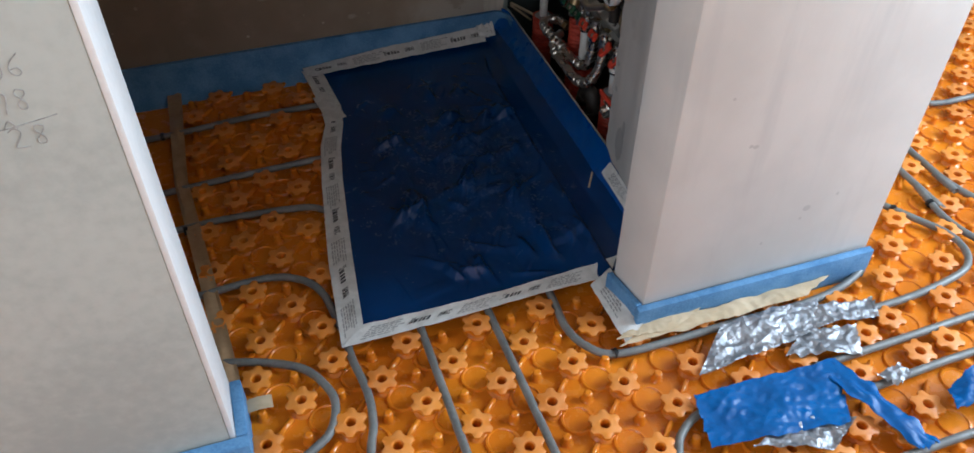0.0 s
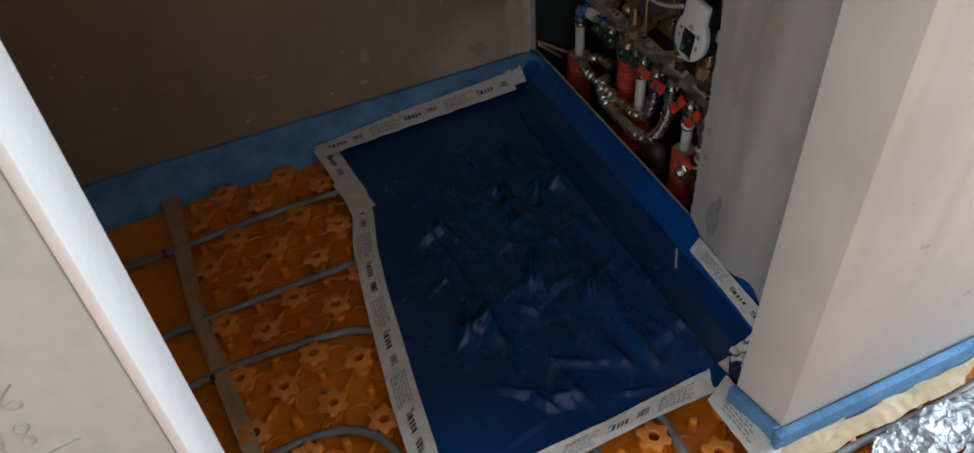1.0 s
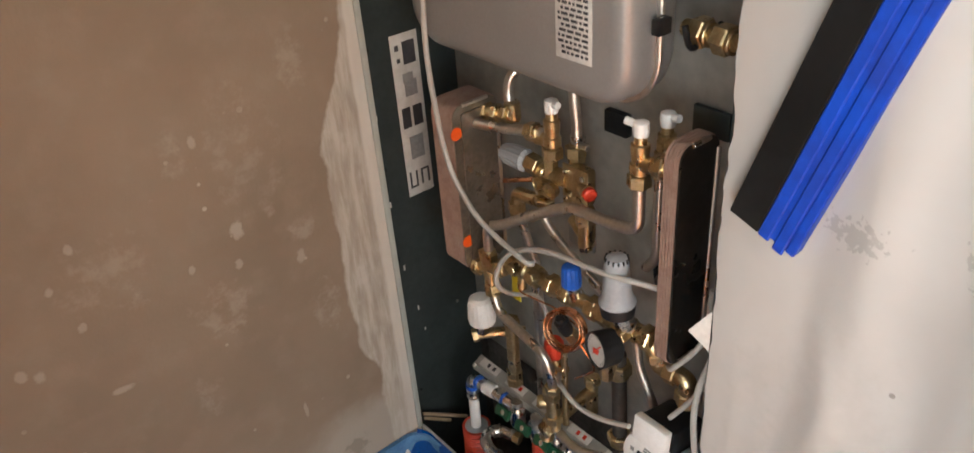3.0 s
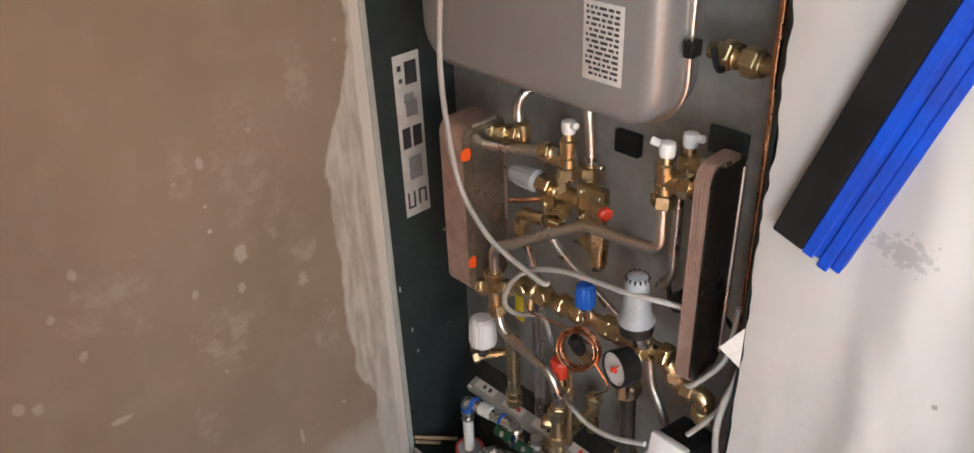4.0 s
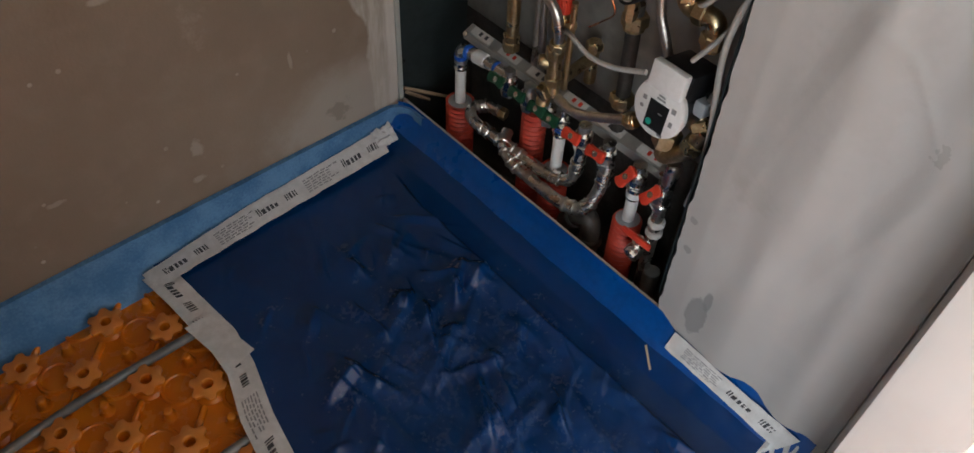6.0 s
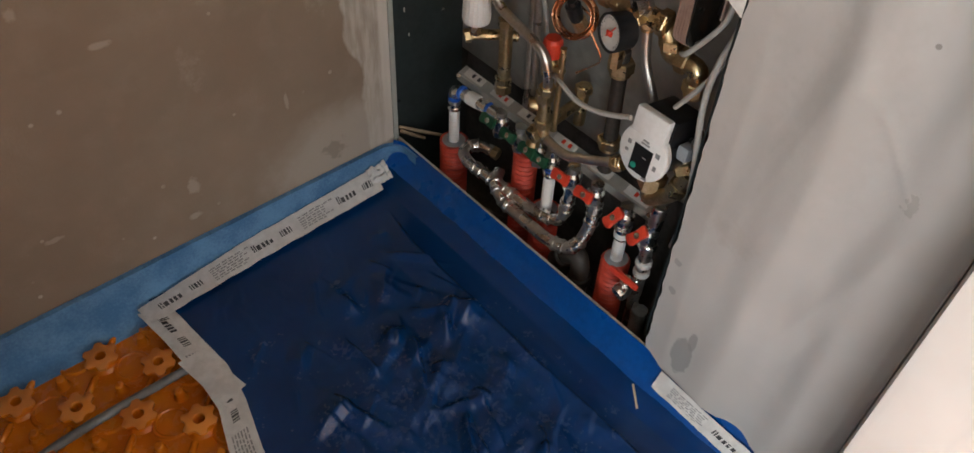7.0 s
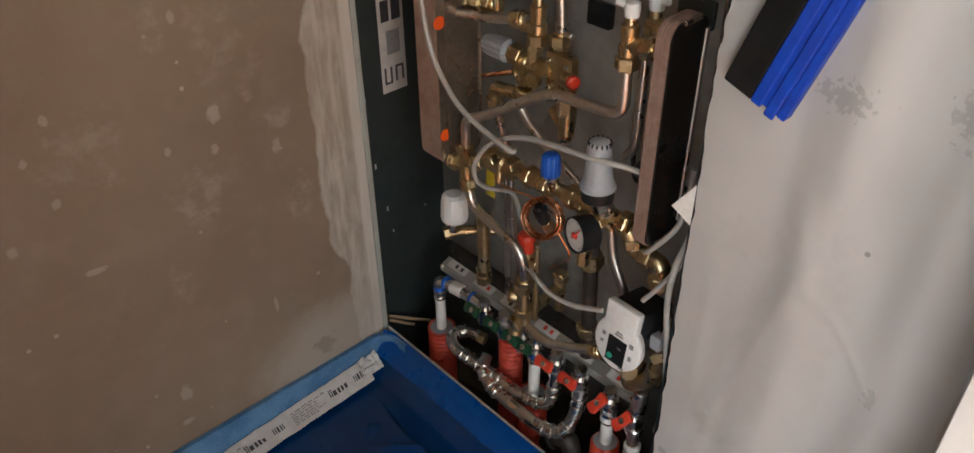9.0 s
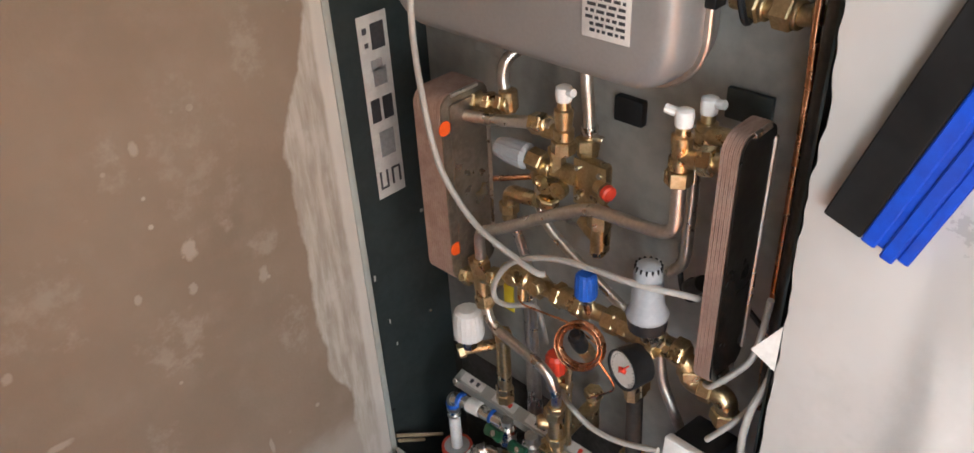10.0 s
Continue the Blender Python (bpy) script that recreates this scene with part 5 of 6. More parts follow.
# ---- red-capped valve ----
rv = thing("safety_valve", (0.09, -0.35, 0.38), "red-capped brass safety valve", "valve")
part("cap", lathe((0.085, -0.343, 0.447), (0, 0, 1), [(0, 0.015), (0.003, 0.0175), (0.030, 0.017), (0.036, 0.013), (0.037, 0.001)], 32, lobes=12, depth=0.03), "red", rv, "ribbed red cap")
part("body", lathe((0.085, -0.343, 0.397), (0, 0, 1), [(0, 0.010), (0.012, 0.011), (0.014, 0.016), (0.034, 0.016), (0.05, 0.010)], 14), "brass", rv)
part("outlet", rod((0.085, -0.345, 0.427), (0.085, -0.372, 0.430), 0.009), "brass", rv)
part("outlet_pipe", tube([(0.085, -0.368, 0.475), (0.085, -0.368, 0.30)], 0.006, 10, 0), "brass", rv)

# ---- lower tee with its arm to the back ----
tl = thing("brass_tee", (0.06, -0.36, 0.28), "large brass tee with an arm to the back sheet", "fitting", "brass fittings")
part("body", rod((0.062, -0.362, 0.300), (0.062, -0.358, 0.392), 0.0125), "brass", tl)
part("arm", rod((0.045, -0.352, 0.298), (0.160, -0.362, 0.330), 0.0115), "brass", tl)
part("stub", rod((0.160, -0.362, 0.275), (0.160, -0.362, 0.365), 0.0115), "brass", tl)
part("lower_body", rod((0.07, -0.340, 0.300), (0.058, -0.345, 0.262), 0.013), "brass", tl)
part("side_knob", lathe((0.060, -0.350, 0.358), (-0.7, 0.7, 0.1), [(0, 0.012), (0.014, 0.013), (0.020, 0.010)], 14), "brass", tl)
for a, b in (((0.062, -0.3575, 0.392), (0.062, -0.357, 0.372)), ((0.062, -0.362, 0.318), (0.062, -0.3615, 0.334)), ((0.06, -0.353, 0.301), (0.042, -0.352, 0.297)), ((0.160, -0.362, 0.345), (0.160, -0.362, 0.362))):
    part("nut", nut(a, b, 0.0165), "brass", tl)

# ---- valve group in the middle ----
vg = thing("valve_block", (0.10, -0.39, 0.70), "brass valve block with grey knob and red cap", "valve")
part("block", box(0.092, 0.116, -0.414, -0.372, 0.770, 0.830, 0.007), "brass", vg)
part("flange", box(0.089, 0.0925, -0.420, -0.368, 0.766, 0.834, 0.0015), "brass", vg)
part("cross_body", lathe((0.098, -0.300, 0.795), (0, -1, 0.1), [(0, 0.010), (0.012, 0.013), (0.024, 0.013), (0.026, 0.010), (0.046, 0.010), (0.048, 0.014), (0.075, 0.014)], 14), "brass", vg)
part("upper_port", lathe((0.098, -0.335, 0.800), (0, 0, 1), [(0, 0.011), (0.022, 0.011), (0.024, 0.014), (0.034, 0.014)], 6), "brass", vg)
part("plug", lathe((0.090, -0.318, 0.780), (-0.8, 0.3, -0.1), [(0, 0.010), (0.010, 0.0105), (0.011, 0.006), (0.007, 0.005)], 12), "brass", vg)
part("grey_knob", lathe((0.092, -0.290, 0.806), (0, 1, -0.03), [(0, 0.014), (0.006, 0.0185), (0.040, 0.0175), (0.056, 0.014), (0.06, 0.008)], 40, lobes=16, depth=0.04), "grey_plastic", vg, "ribbed grey hand knob")
part("knob_nut", nut((0.093, -0.289, 0.806), (0.095, -0.312, 0.803), 0.0165), "brass", vg)
part("cap_seat", lathe((0.094, -0.408, 0.803), (-0.4, -1, 0), [(0, 0.012), (0.014, 0.012)], 14), "brass", vg)
part("red_cap", lathe((0.088, -0.423, 0.803), (-0.4, -1, 0), [(0, 0.0105), (0.007, 0.0105), (0.009, 0.008)], 20), "red", vg, "small red cap")
part("port", lathe((0.088, -0.350, 0.782), (-1, -0.1, 0), [(0, 0.012), (0.012, 0.013), (0.012, 0.007), (0.008, 0.006)], 14), "brass", vg)
for a, b in (((0.11, -0.308, 0.77), (0.11, -0.308, 0.752)), ((0.10, -0.316, 0.748), (0.10, -0.314, 0.735)), ((0.115, -0.370, 0.852), (0.115, -0.370, 0.835)), ((0.10, -0.405, 0.765), (0.10, -0.405, 0.748))):
    part("nut", nut(a, b, 0.0165), "brass", vg)
for z in (0.778, 0.822):
    for y in (-0.376, -0.411):
        part("screw", lathe((0.088, y, z), (-1, 0, 0), [(0, 0.004), (0.003, 0.0038)], 8), "chrome", vg)
lv = thing("angle_valve", (0.10, -0.40, 0.70), "brass angle valve under the block", "valve")
part("body", rod((0.10, -0.408, 0.742), (0.10, -0.407, 0.700), 0.0135), "brass", lv)
part("inlet", rod((0.10, -0.404, 0.715), (0.11, -0.368, 0.728), 0.010), "brass", lv)
part("nut", nut((0.10, -0.405, 0.752), (0.10, -0.405, 0.736), 0.0165), "brass", lv)
part("cap", nut((0.10, -0.404, 0.705), (0.10, -0.404, 0.690), 0.011), "brass", lv)
lv2 = thing("brass_elbow", (0.12, -0.265, 0.70), "brass elbow under the grey knob", "fitting", "brass fittings")
part("body", tube([(0.115, -0.285, 0.725), (0.12, -0.250, 0.715), (0.125, -0.220, 0.71), (0.125, -0.217, 0.66)], 0.012, 12, 0.015), "brass", lv2)
part("nut", nut((0.125, -0.217, 0.690), (0.125, -0.217, 0.672), 0.016), "brass", lv2)


def vent_valve(x, y, z0, z1, wing, label):
    t = thing("air_valve", (x, y, z0), label, "valve", "valves with white caps")
    part("body", lathe((x, y, z0), (0, 0, 1), [(0, 0.010), (0.018, 0.010), (0.021, 0.0135), (0.034, 0.0135), (0.036, 0.011), (0.044, 0.0115), (z1 - z0 - 0.020, 0.0125), (z1 - z0 - 0.012, 0.0125), (z1 - z0 - 0.010, 0.009), (z1 - z0, 0.008)], 16), "brass", t)
    part("nut", nut((x, y, z0), (x, y, z0 + 0.018), 0.0165), "brass", t)
    part("cap", lathe((x, y, z1), (0, 0, 1), [(0, 0.010), (0.010, 0.011), (0.018, 0.010), (0.02, 0.006)], 14), "white", t, "white plastic cap")
    part("wing", rod((x, y, z1 + 0.012), (x + wing[0], y + wing[1], z1 + 0.016), 0.0055, 10), "white", t, "white plastic tap")
    return t


a1 = vent_valve(0.075, -0.363, 0.845, 0.918, (-0.004, -0.018), "brass valve with a white cap on a bent pipe")
part("branch", rod((0.075, -0.363, 0.872), (0.076, -0.330, 0.868), 0.011), "brass", a1)
a2 = vent_valve(0.060, -0.540, 0.872, 0.945, (-0.004, 0.022), "brass valve with a white cap beside the heat exchanger")
part("branch", rod((0.060, -0.540, 0.905), (0.066, -0.600, 0.915), 0.0115), "brass", a2)
part("branch_nut", nut((0.062, -0.562, 0.909), (0.064, -0.580, 0.912), 0.017), "brass", a2)
a3 = vent_valve(0.112, -0.540, 0.885, 0.940, (-0.002, -0.020), "brass valve with a white cap behind the first")
part("branch", rod((0.112, -0.540, 0.915), (0.10, -0.598, 0.925), 0.0115), "brass", a3)
ul = thing("brass_tee", (0.10, -0.22, 0.86), "brass tee above the copper heat exchanger", "fitting", "brass fittings")
part("body", rod((0.10, -0.168, 0.853), (0.105, -0.245, 0.868), 0.0125), "brass", ul)
for y, z in ((-0.178, 0.855), (-0.205, 0.860), (-0.228, 0.865)):
    part("nut", nut((0.10, y, z), (0.101, y - 0.012, z + 0.002), 0.0165), "brass", ul)
part("riser", rod((0.11, -0.238, 0.856), (0.11, -0.236, 0.885), 0.0135), "brass", ul)
yl = solid("yellow_tag", box(0.098, 0.1, -0.245, -0.224, 0.503, 0.557, 0.0005), "yellow", "yellow warning tag on a riser", "tag")

# ---- manifold rails with their ball valves ----
def rail(y0, y1, seed):
    t = thing("manifold_rail", (0.11, (y0 + y1) / 2, 0.245), "steel manifold rail with small arrow labels", "rail", "manifold rails")
    bm = bmesh.new()
    for a, b, c, d in (((0.098, 0.257), (0.118, 0.266), (0.118, 0.2685), (0.097, 0.2595)), ((0.095, 0.243), (0.098, 0.243), (0.0985, 0.259), (0.0955, 0.260))):
        v = [bm.verts.new((x, y, z)) for y in (y0, y1) for x, z in (a, b, c, d)]
        for f in ((0, 1, 2, 3), (7, 6, 5, 4), (0, 4, 5, 1), (1, 5, 6, 2), (2, 6, 7, 3), (3, 7, 4, 0)):
            bm.faces.new([v[i] for i in f])
    part("angle", bm, "plate", t, smooth=0)
    part("bar", rod((0.112, y0, 0.246), (0.112, y1, 0.246), 0.010), "chrome", t)
    r2 = random.Random(seed)
    n = 3
    for k in range(n):
        c = y0 + (y1 - y0) * (k + 0.5) / n
        lb = part("label", surface(lambda u, v: Vector((0.100 + 0.016 * u, c - 0.027 + 0.054 * v, 0.2622 + 0.0072 * u)), 1, 1, 0.0006), "label", t, "pale arrow label", smooth=0)
        for dy in (-0.012, 0.004):
            part("arrow_mark", surface(lambda u, v: Vector((0.104 + 0.008 * u, c + dy - 0.004 + 0.007 * v, 0.2652 + 0.0036 * u)), 1, 1, 0.0005), "red" if (k + seed) % 2 else "print", lb, smooth=0)
    for y in (y0 - 0.006, y1 + 0.006):
        part("bolt", nut((0.10, y, 0.255), (0.092, y, 0.259), 0.006), "chrome", t)


rail(-0.085, -0.325, 0)
rail(-0.335, -0.605, 1)


def lever(bm_mat, x, y, z, t, tilt):
    """A flat two-winged lever: rounded wings, a narrow waist, a screw in the middle."""
    n = Vector((-0.85, 0.15, 0.5)).normalized()
    e1 = Vector((0, -math.cos(tilt), math.sin(tilt)))
    e1 = (e1 - n * e1.dot(n)).normalized()
    e2 = n.cross(e1)
    outline = []
    for k in range(28):
        a = 2 * math.pi * k / 28
        c, q = math.cos(a), math.sin(a)
        outline.append((0.0215 * math.copysign(abs(c) ** 0.6, c), math.copysign(abs(q) ** 0.6, q) * (0.0092 + 0.0042 * min(1.0, abs(c) * 1.5) ** 2)))
    bm, rings = bmesh.new(), []
    for d, k in ((-0.004, 0.9), (-0.003, 1.0), (0.003, 1.0), (0.0045, 0.86)):
        rings.append([bm.verts.new(Vector((x, y, z)) + e1 * a * k + e2 * b * k + n * (d + 90 * a * a * 0.08)) for a, b in outline])
    for p, q in zip(rings, rings[1:]):
        for i in range(28):
            bm.faces.new((p[i], p[(i + 1) % 28], q[(i + 1) % 28], q[i]))
    bm.faces.new(rings[0][::-1])
    bm.faces.new(rings[-1])
    h = part("lever", bm, bm_mat, t, "plastic wing lever")
    part("lever_screw", lathe(Vector((x, y, z)) + n * 0.003, n, [(0, 0.0062), (0.003, 0.0056), (0.0035, 0.002)], 10), "chrome", h)


def ball_valve(y, colour, x=0.085, z=0.245, tilt=0.3):
    t = thing("ball_valve", (x, y, z), f"{colour}-handled nickel ball valve under the manifold rail", "valve", f"{colour} ball valves")
    part("body", lathe((x, y, z - 0.045), (0, 0, 1), [(0, 0.011), (0.010, 0.0125), (0.012, 0.016), (0.036, 0.017), (0.042, 0.012), (0.055, 0.012)], 16), "chrome", t)
    part("nut", nut((x, y, z - 0.05), (x, y, z - 0.034), 0.0165), "chrome", t)
    part("stem", rod((x - 0.010, y, z - 0.012), (x - 0.030, y, z), 0.006, 8), "chrome", t)
    lever(colour, x - 0.033, y, z + 0.002, t, tilt)


for y in (-0.228, -0.285, -0.337, -0.372):
    ball_valve(y, "green", 0.088, 0.246, 0.1)
for y, tilt in ((-0.432, 0.1), (-0.490, 0.1), (-0.561, 1.25), (-0.616, 1.15)):
    ball_valve(y, "red", 0.082, 0.250, tilt)


def riser(x, y, top, sleeve_top, label, sleeve_r=0.026, pipe=True):
    t = thing("riser_pipe", (x, y, -0.28), label, "pipe", "risers in red sleeves")
    if pipe:
        part("white_pipe", rod((x, y, sleeve_top - 0.03), (x, y, top), 0.0115, 14), "white", t, "white plastic pipe")
        part("press_fitting", lathe((x, y, top - 0.012), (0, 0, 1), [(0, 0.0135), (0.006, 0.014), (0.008, 0.0125), (0.016, 0.0125), (0.018, 0.014), (0.026, 0.0135)], 16), "chrome", t)
    part("sleeve", tube([(x, y, -0.28), (x, y, sleeve_top)], sleeve_r, 18, 0, ridges=0.006), "red_sleeve", t, "red corrugated sleeve", smooth=50)
    if pipe:
        part("foam_collar", lathe((x, y, sleeve_top - 0.002), (0, 0, 1), [(0, sleeve_r * 0.9), (0.002, sleeve_r * 0.88), (0.0022, 0.0125)], 18), "grey_plastic", t)
    return t


r1 = riser(0.080, -0.095, 0.195, 0.098, "white riser pipe in a red corrugated sleeve with a blue ring", 0.029)
part("blue_ring", lathe((0.08, -0.095, 0.205), (0, 0, 1), [(0, 0.0135), (0.012, 0.0138)], 16), "blue", r1)
part("elbow", tube([(0.08, -0.095, 0.20), (0.08, -0.095, 0.232), (0.084, -0.15, 0.236), (0.09, -0.225, 0.238)], 0.0125, 14, 0.02), "chrome", r1)
part("white_coupling", rod((0.083, -0.135, 0.236), (0.086, -0.165, 0.237), 0.0145), "white", r1)
part("blue_ring", rod((0.081, -0.112, 0.2355), (0.082, -0.122, 0.236), 0.0145), "blue", r1)
part("blue_ring", rod((0.088, -0.188, 0.237), (0.0885, -0.196, 0.237), 0.0145), "blue", r1)
riser(0.10, -0.292, 0.2, 0.195, "red corrugated sleeve rising to the manifold", 0.024, False)
r3 = riser(0.080, -0.378, 0.212, 0.112, "white riser pipe in a red corrugated sleeve", 0.027)
part("blue_ring", lathe((0.08, -0.378, 0.215), (0, 0, 1), [(0, 0.0135), (0.010, 0.0138)], 16), "blue", r3)
r4 = riser(0.080, -0.563, 0.195, 0.128, "short white riser pipe in a red sleeve", 0.026)
part("grey_ring", lathe((0.08, -0.563, 0.188), (0, 0, 1), [(0, 0.0145), (0.012, 0.0145)], 16), "white", r4)
p4 = thing("steel_riser", (0.08, -0.622, -0.28), "steel riser with pale rings beside the red sleeve", "pipe")
part("tube", rod((0.08, -0.622, -0.28), (0.08, -0.620, 0.24), 0.0115), "chrome", p4)
for z in (0.135, 0.160, 0.205):
    part("ring", lathe((0.08, -0.6215, z), (0, 0, 1), [(0, 0.0135), (0.003, 0.0155), (0.010, 0.0155), (0.013, 0.0135)], 16), "label" if z != 0.205 else "chrome", p4)
part("lower_sleeve", rod((0.08, -0.645, -0.28), (0.08, -0.64, 0.05), 0.016), "pipe_grey", p4)

sv = thing("drain_valve", (0.05, -0.61, 0.10), "small drain valve with a red lever and chrome cap", "valve")
part("lever", box(0.030, 0.038, -0.650, -0.585, 0.148, 0.162, 0.004), "red", sv, "red lever handle")
part("cap", lathe((0.052, -0.617, 0.118), (-0.7, 0.1, -0.35), [(0, 0.012), (0.008, 0.0155), (0.022, 0.015), (0.026, 0.011), (0.027, 0.006)], 28, lobes=10, depth=0.05), "chrome", sv, "knurled chrome cap")
part("body", rod((0.038, -0.62, 0.150), (0.060, -0.618, 0.108), 0.011), "chrome", sv)
part("connection", rod((0.060, -0.618, 0.112), (0.08, -0.622, 0.112), 0.010), "chrome", sv)


# ---- pressed steel loops ----
def press_loop(label, pts, fittings, r=0.0122):
    t = thing("press_pipe", pts[0], label, "pipe", "pressed pipe loops")
    path = rounded(pts, 0.035)
    part("tube", tube(path, r, 14, 0), "chrome", t, smooth=60)
    at, total = along(path)
    for s in fittings:
        for d in (-0.010, 0.008):
            a, b = at(s + d / total), at(s + (d + 0.007) / total)
            part("press_sleeve", rod(a, b, r * 1.24, 14), "chrome", t)
        part("sleeve_body", rod(at(s - 0.004 / total), at(s + 0.009 / total), r * 1.12, 14), "chrome", t)
    return t


press_loop("galvanised pressed pipe loop from a red valve", [(0.112, -0.200, 0.112), (0.100, -0.150, 0.114), (0.062, -0.142, 0.112), (0.046, -0.180, 0.112), (0.048, -0.262, 0.118), (0.055, -0.380, 0.114), (0.072, -0.430, 0.118), (0.084, -0.432, 0.205)], (0.12, 0.34, 0.44, 0.53, 0.74, 0.90))
press_loop("galvanised pressed pipe loop bending to the valves", [(0.070, -0.252, 0.126), (0.040, -0.268, 0.120), (0.030, -0.310, 0.106), (0.030, -0.440, 0.102), (0.045, -0.488, 0.106), (0.068, -0.497, 0.150), (0.082, -0.496, 0.208)], (0.10, 0.22, 0.62, 0.73, 0.92))
pg = solid("brass_plug", nut((0.112, -0.203, 0.112), (0.108, -0.188, 0.113), 0.0135), "brass", "brass plug on a pressed pipe end", "plug")
ib = thing("iron_elbow", (0.06, -0.49, 0.0), "dark dusty iron elbow fitting", "fitting")
part("body", tube([(0.062, -0.505, -0.28), (0.062, -0.500, 0.060), (0.062, -0.492, 0.085), (0.06, -0.455, 0.060), (0.06, -0.44, 0.03)], 0.019, 14, 0.03), "dark_pipe", ib)
part("ring", rod((0.062, -0.503, 0.020), (0.062, -0.502, 0.038), 0.0235), "dark_pipe", ib)
part("ring", rod((0.06, -0.462, 0.062), (0.06, -0.452, 0.052), 0.0235), "dark_pipe", ib)
pipe_run("dark pipe low in the void", [(0.12, -0.10, -0.12), (0.13, -0.30, -0.08), (0.13, -0.55, -0.10)], 0.016, "dark_pipe", bend=0.05)

# ---- circulation pump ----
pu = thing("circulation_pump", (0.06, -0.61, 0.36), "small circulation pump with a white face and dark display", "pump")
pc, pn = Vector((0.016, -0.607, 0.447)), Vector((-0.98, 0.05, 0.16)).normalized()
pu_u = Vector((0, -1, 0.02))
pu_u = (pu_u - pn * pu_u.dot(pn)).normalized()
pu_v = pn.cross(pu_u)
if pu_v.z < 0:
    pu_v = -pu_v


def slab_on(u0, u1, v0, v1, d0, d1, bevel=0.002):
    bm = box(u0, u1, v0, v1, d0, d1, bevel)
    m = Matrix((pu_u, pu_v, pn)).transposed()
    if m.determinant() < 0:
        bmesh.ops.reverse_faces(bm, faces=bm.faces)
    for v in bm.verts:
        v.co = pc + m @ v.co
    return bm


part("motor", lathe(pc - pn * 0.075, pn, [(0, 0.036), (0.006, 0.040), (0.050, 0.041), (0.060, 0.043)], 28), "black", pu, "black motor body")
face = part("face_plate", lathe(pc - pn * 0.015, pn, [(0, 0.044), (0.010, 0.046), (0.014, 0.0445), (0.015, 0.042), (0.0152, 0.001)], 40), "white", pu, "round white face with printing")
part("terminal_box", slab_on(-0.031, 0.031, 0.028, 0.070, -0.013, 0.002, 0.003), "white", pu, "white terminal box cover")
part("box_back", slab_on(-0.030, 0.033, 0.020, 0.066, -0.080, -0.014, 0.004), "black", pu)
part("display", slab_on(-0.016, 0.020, -0.034, 0.012, 0.0003, 0.0018, 0.0005), "black", face, "dark display panel")
part("green_key", lathe(pc + pn * 0.0016 + pu_u * -0.008 + pu_v * -0.024, pn, [(0, 0.0055), (0.0012, 0.005)], 16), "teal_light", face)
for u, v, w, hgt in ((-0.030, 0.004, 0.007, 0.007), (-0.031, -0.010, 0.006, 0.005), (0.024, 0.008, 0.008, 0.008), (0.026, -0.014, 0.006, 0.008), (-0.006, 0.016, 0.016, 0.003), (-0.004, 0.021, 0.012, 0.003), (0.004, -0.005, 0.008, 0.002), (0.012, -0.038, 0.010, 0.004)):
    part("print_mark", slab_on(u, u + w, v, v + hgt, 0.0004 if (u, v) != (0.004, -0.005) else 0.0018, 0.001 if (u, v) != (0.004, -0.005) else 0.0023, 0), "print_grey", face, smooth=0)
part("housing", lathe(pc - pn * 0.115, pn, [(0, 0.026), (0.010, 0.036), (0.032, 0.040), (0.040, 0.036)], 24), "brass", pu, "brass pump housing")
for a, b in (((0.085, -0.600, 0.405), (0.075, -0.598, 0.330)), ((0.09, -0.625, 0.44), (0.085, -0.655, 0.395))):
    part("port", rod(a, b, 0.015), "brass", pu)
    d = Vector(b) - Vector(a)
    part("union_nut", nut(Vector(a) + d * 0.55, Vector(a) + d * 0.9, 0.023), "brass", pu)
part("cable_gland", rod((0.07, -0.655, 0.475), (0.06, -0.672, 0.478), 0.009), "chrome", pu)
part("cable_plug", slab_on(0.036, 0.056, 0.006, 0.030, -0.06, -0.03, 0.003), "grey_plastic", pu)
be = thing("brass_elbow", (0.07, -0.62, 0.30), "heavy brass elbow below the pump", "fitting", "brass fittings")
part("body", tube([(0.075, -0.597, 0.335), (0.07, -0.603, 0.318), (0.075, -0.640, 0.350), (0.08, -0.66, 0.405)], 0.014, 14, 0.015), "brass", be)
part("nut", nut((0.076, -0.642, 0.358), (0.078, -0.650, 0.378), 0.019), "brass", be)
part("tail", rod((0.08, -0.625, 0.31), (0.08, -0.622, 0.255), 0.013), "chrome", be)


# ---- cables ----
def cable(label, pts, r=0.0042, material="cable"):
    ps = [Vector(p) for p in pts]
    out = []
    for i in range(len(ps) - 1):
        a, b, c, d = ps[max(i - 1, 0)], ps[i], ps[i + 1], ps[min(i + 2, len(ps) - 1)]
        for k in range(8):
            t = k / 8
            out.append(0.5 * ((2 * b) + (c - a) * t + (2 * a - 5 * b + 4 * c - d) * t * t + (3 * b - a - 3 * c + d) * t ** 3))
    return solid("cable", tube(out + [ps[-1]], r, 10, 0), material, label, "cable", group="cables", smooth=60)


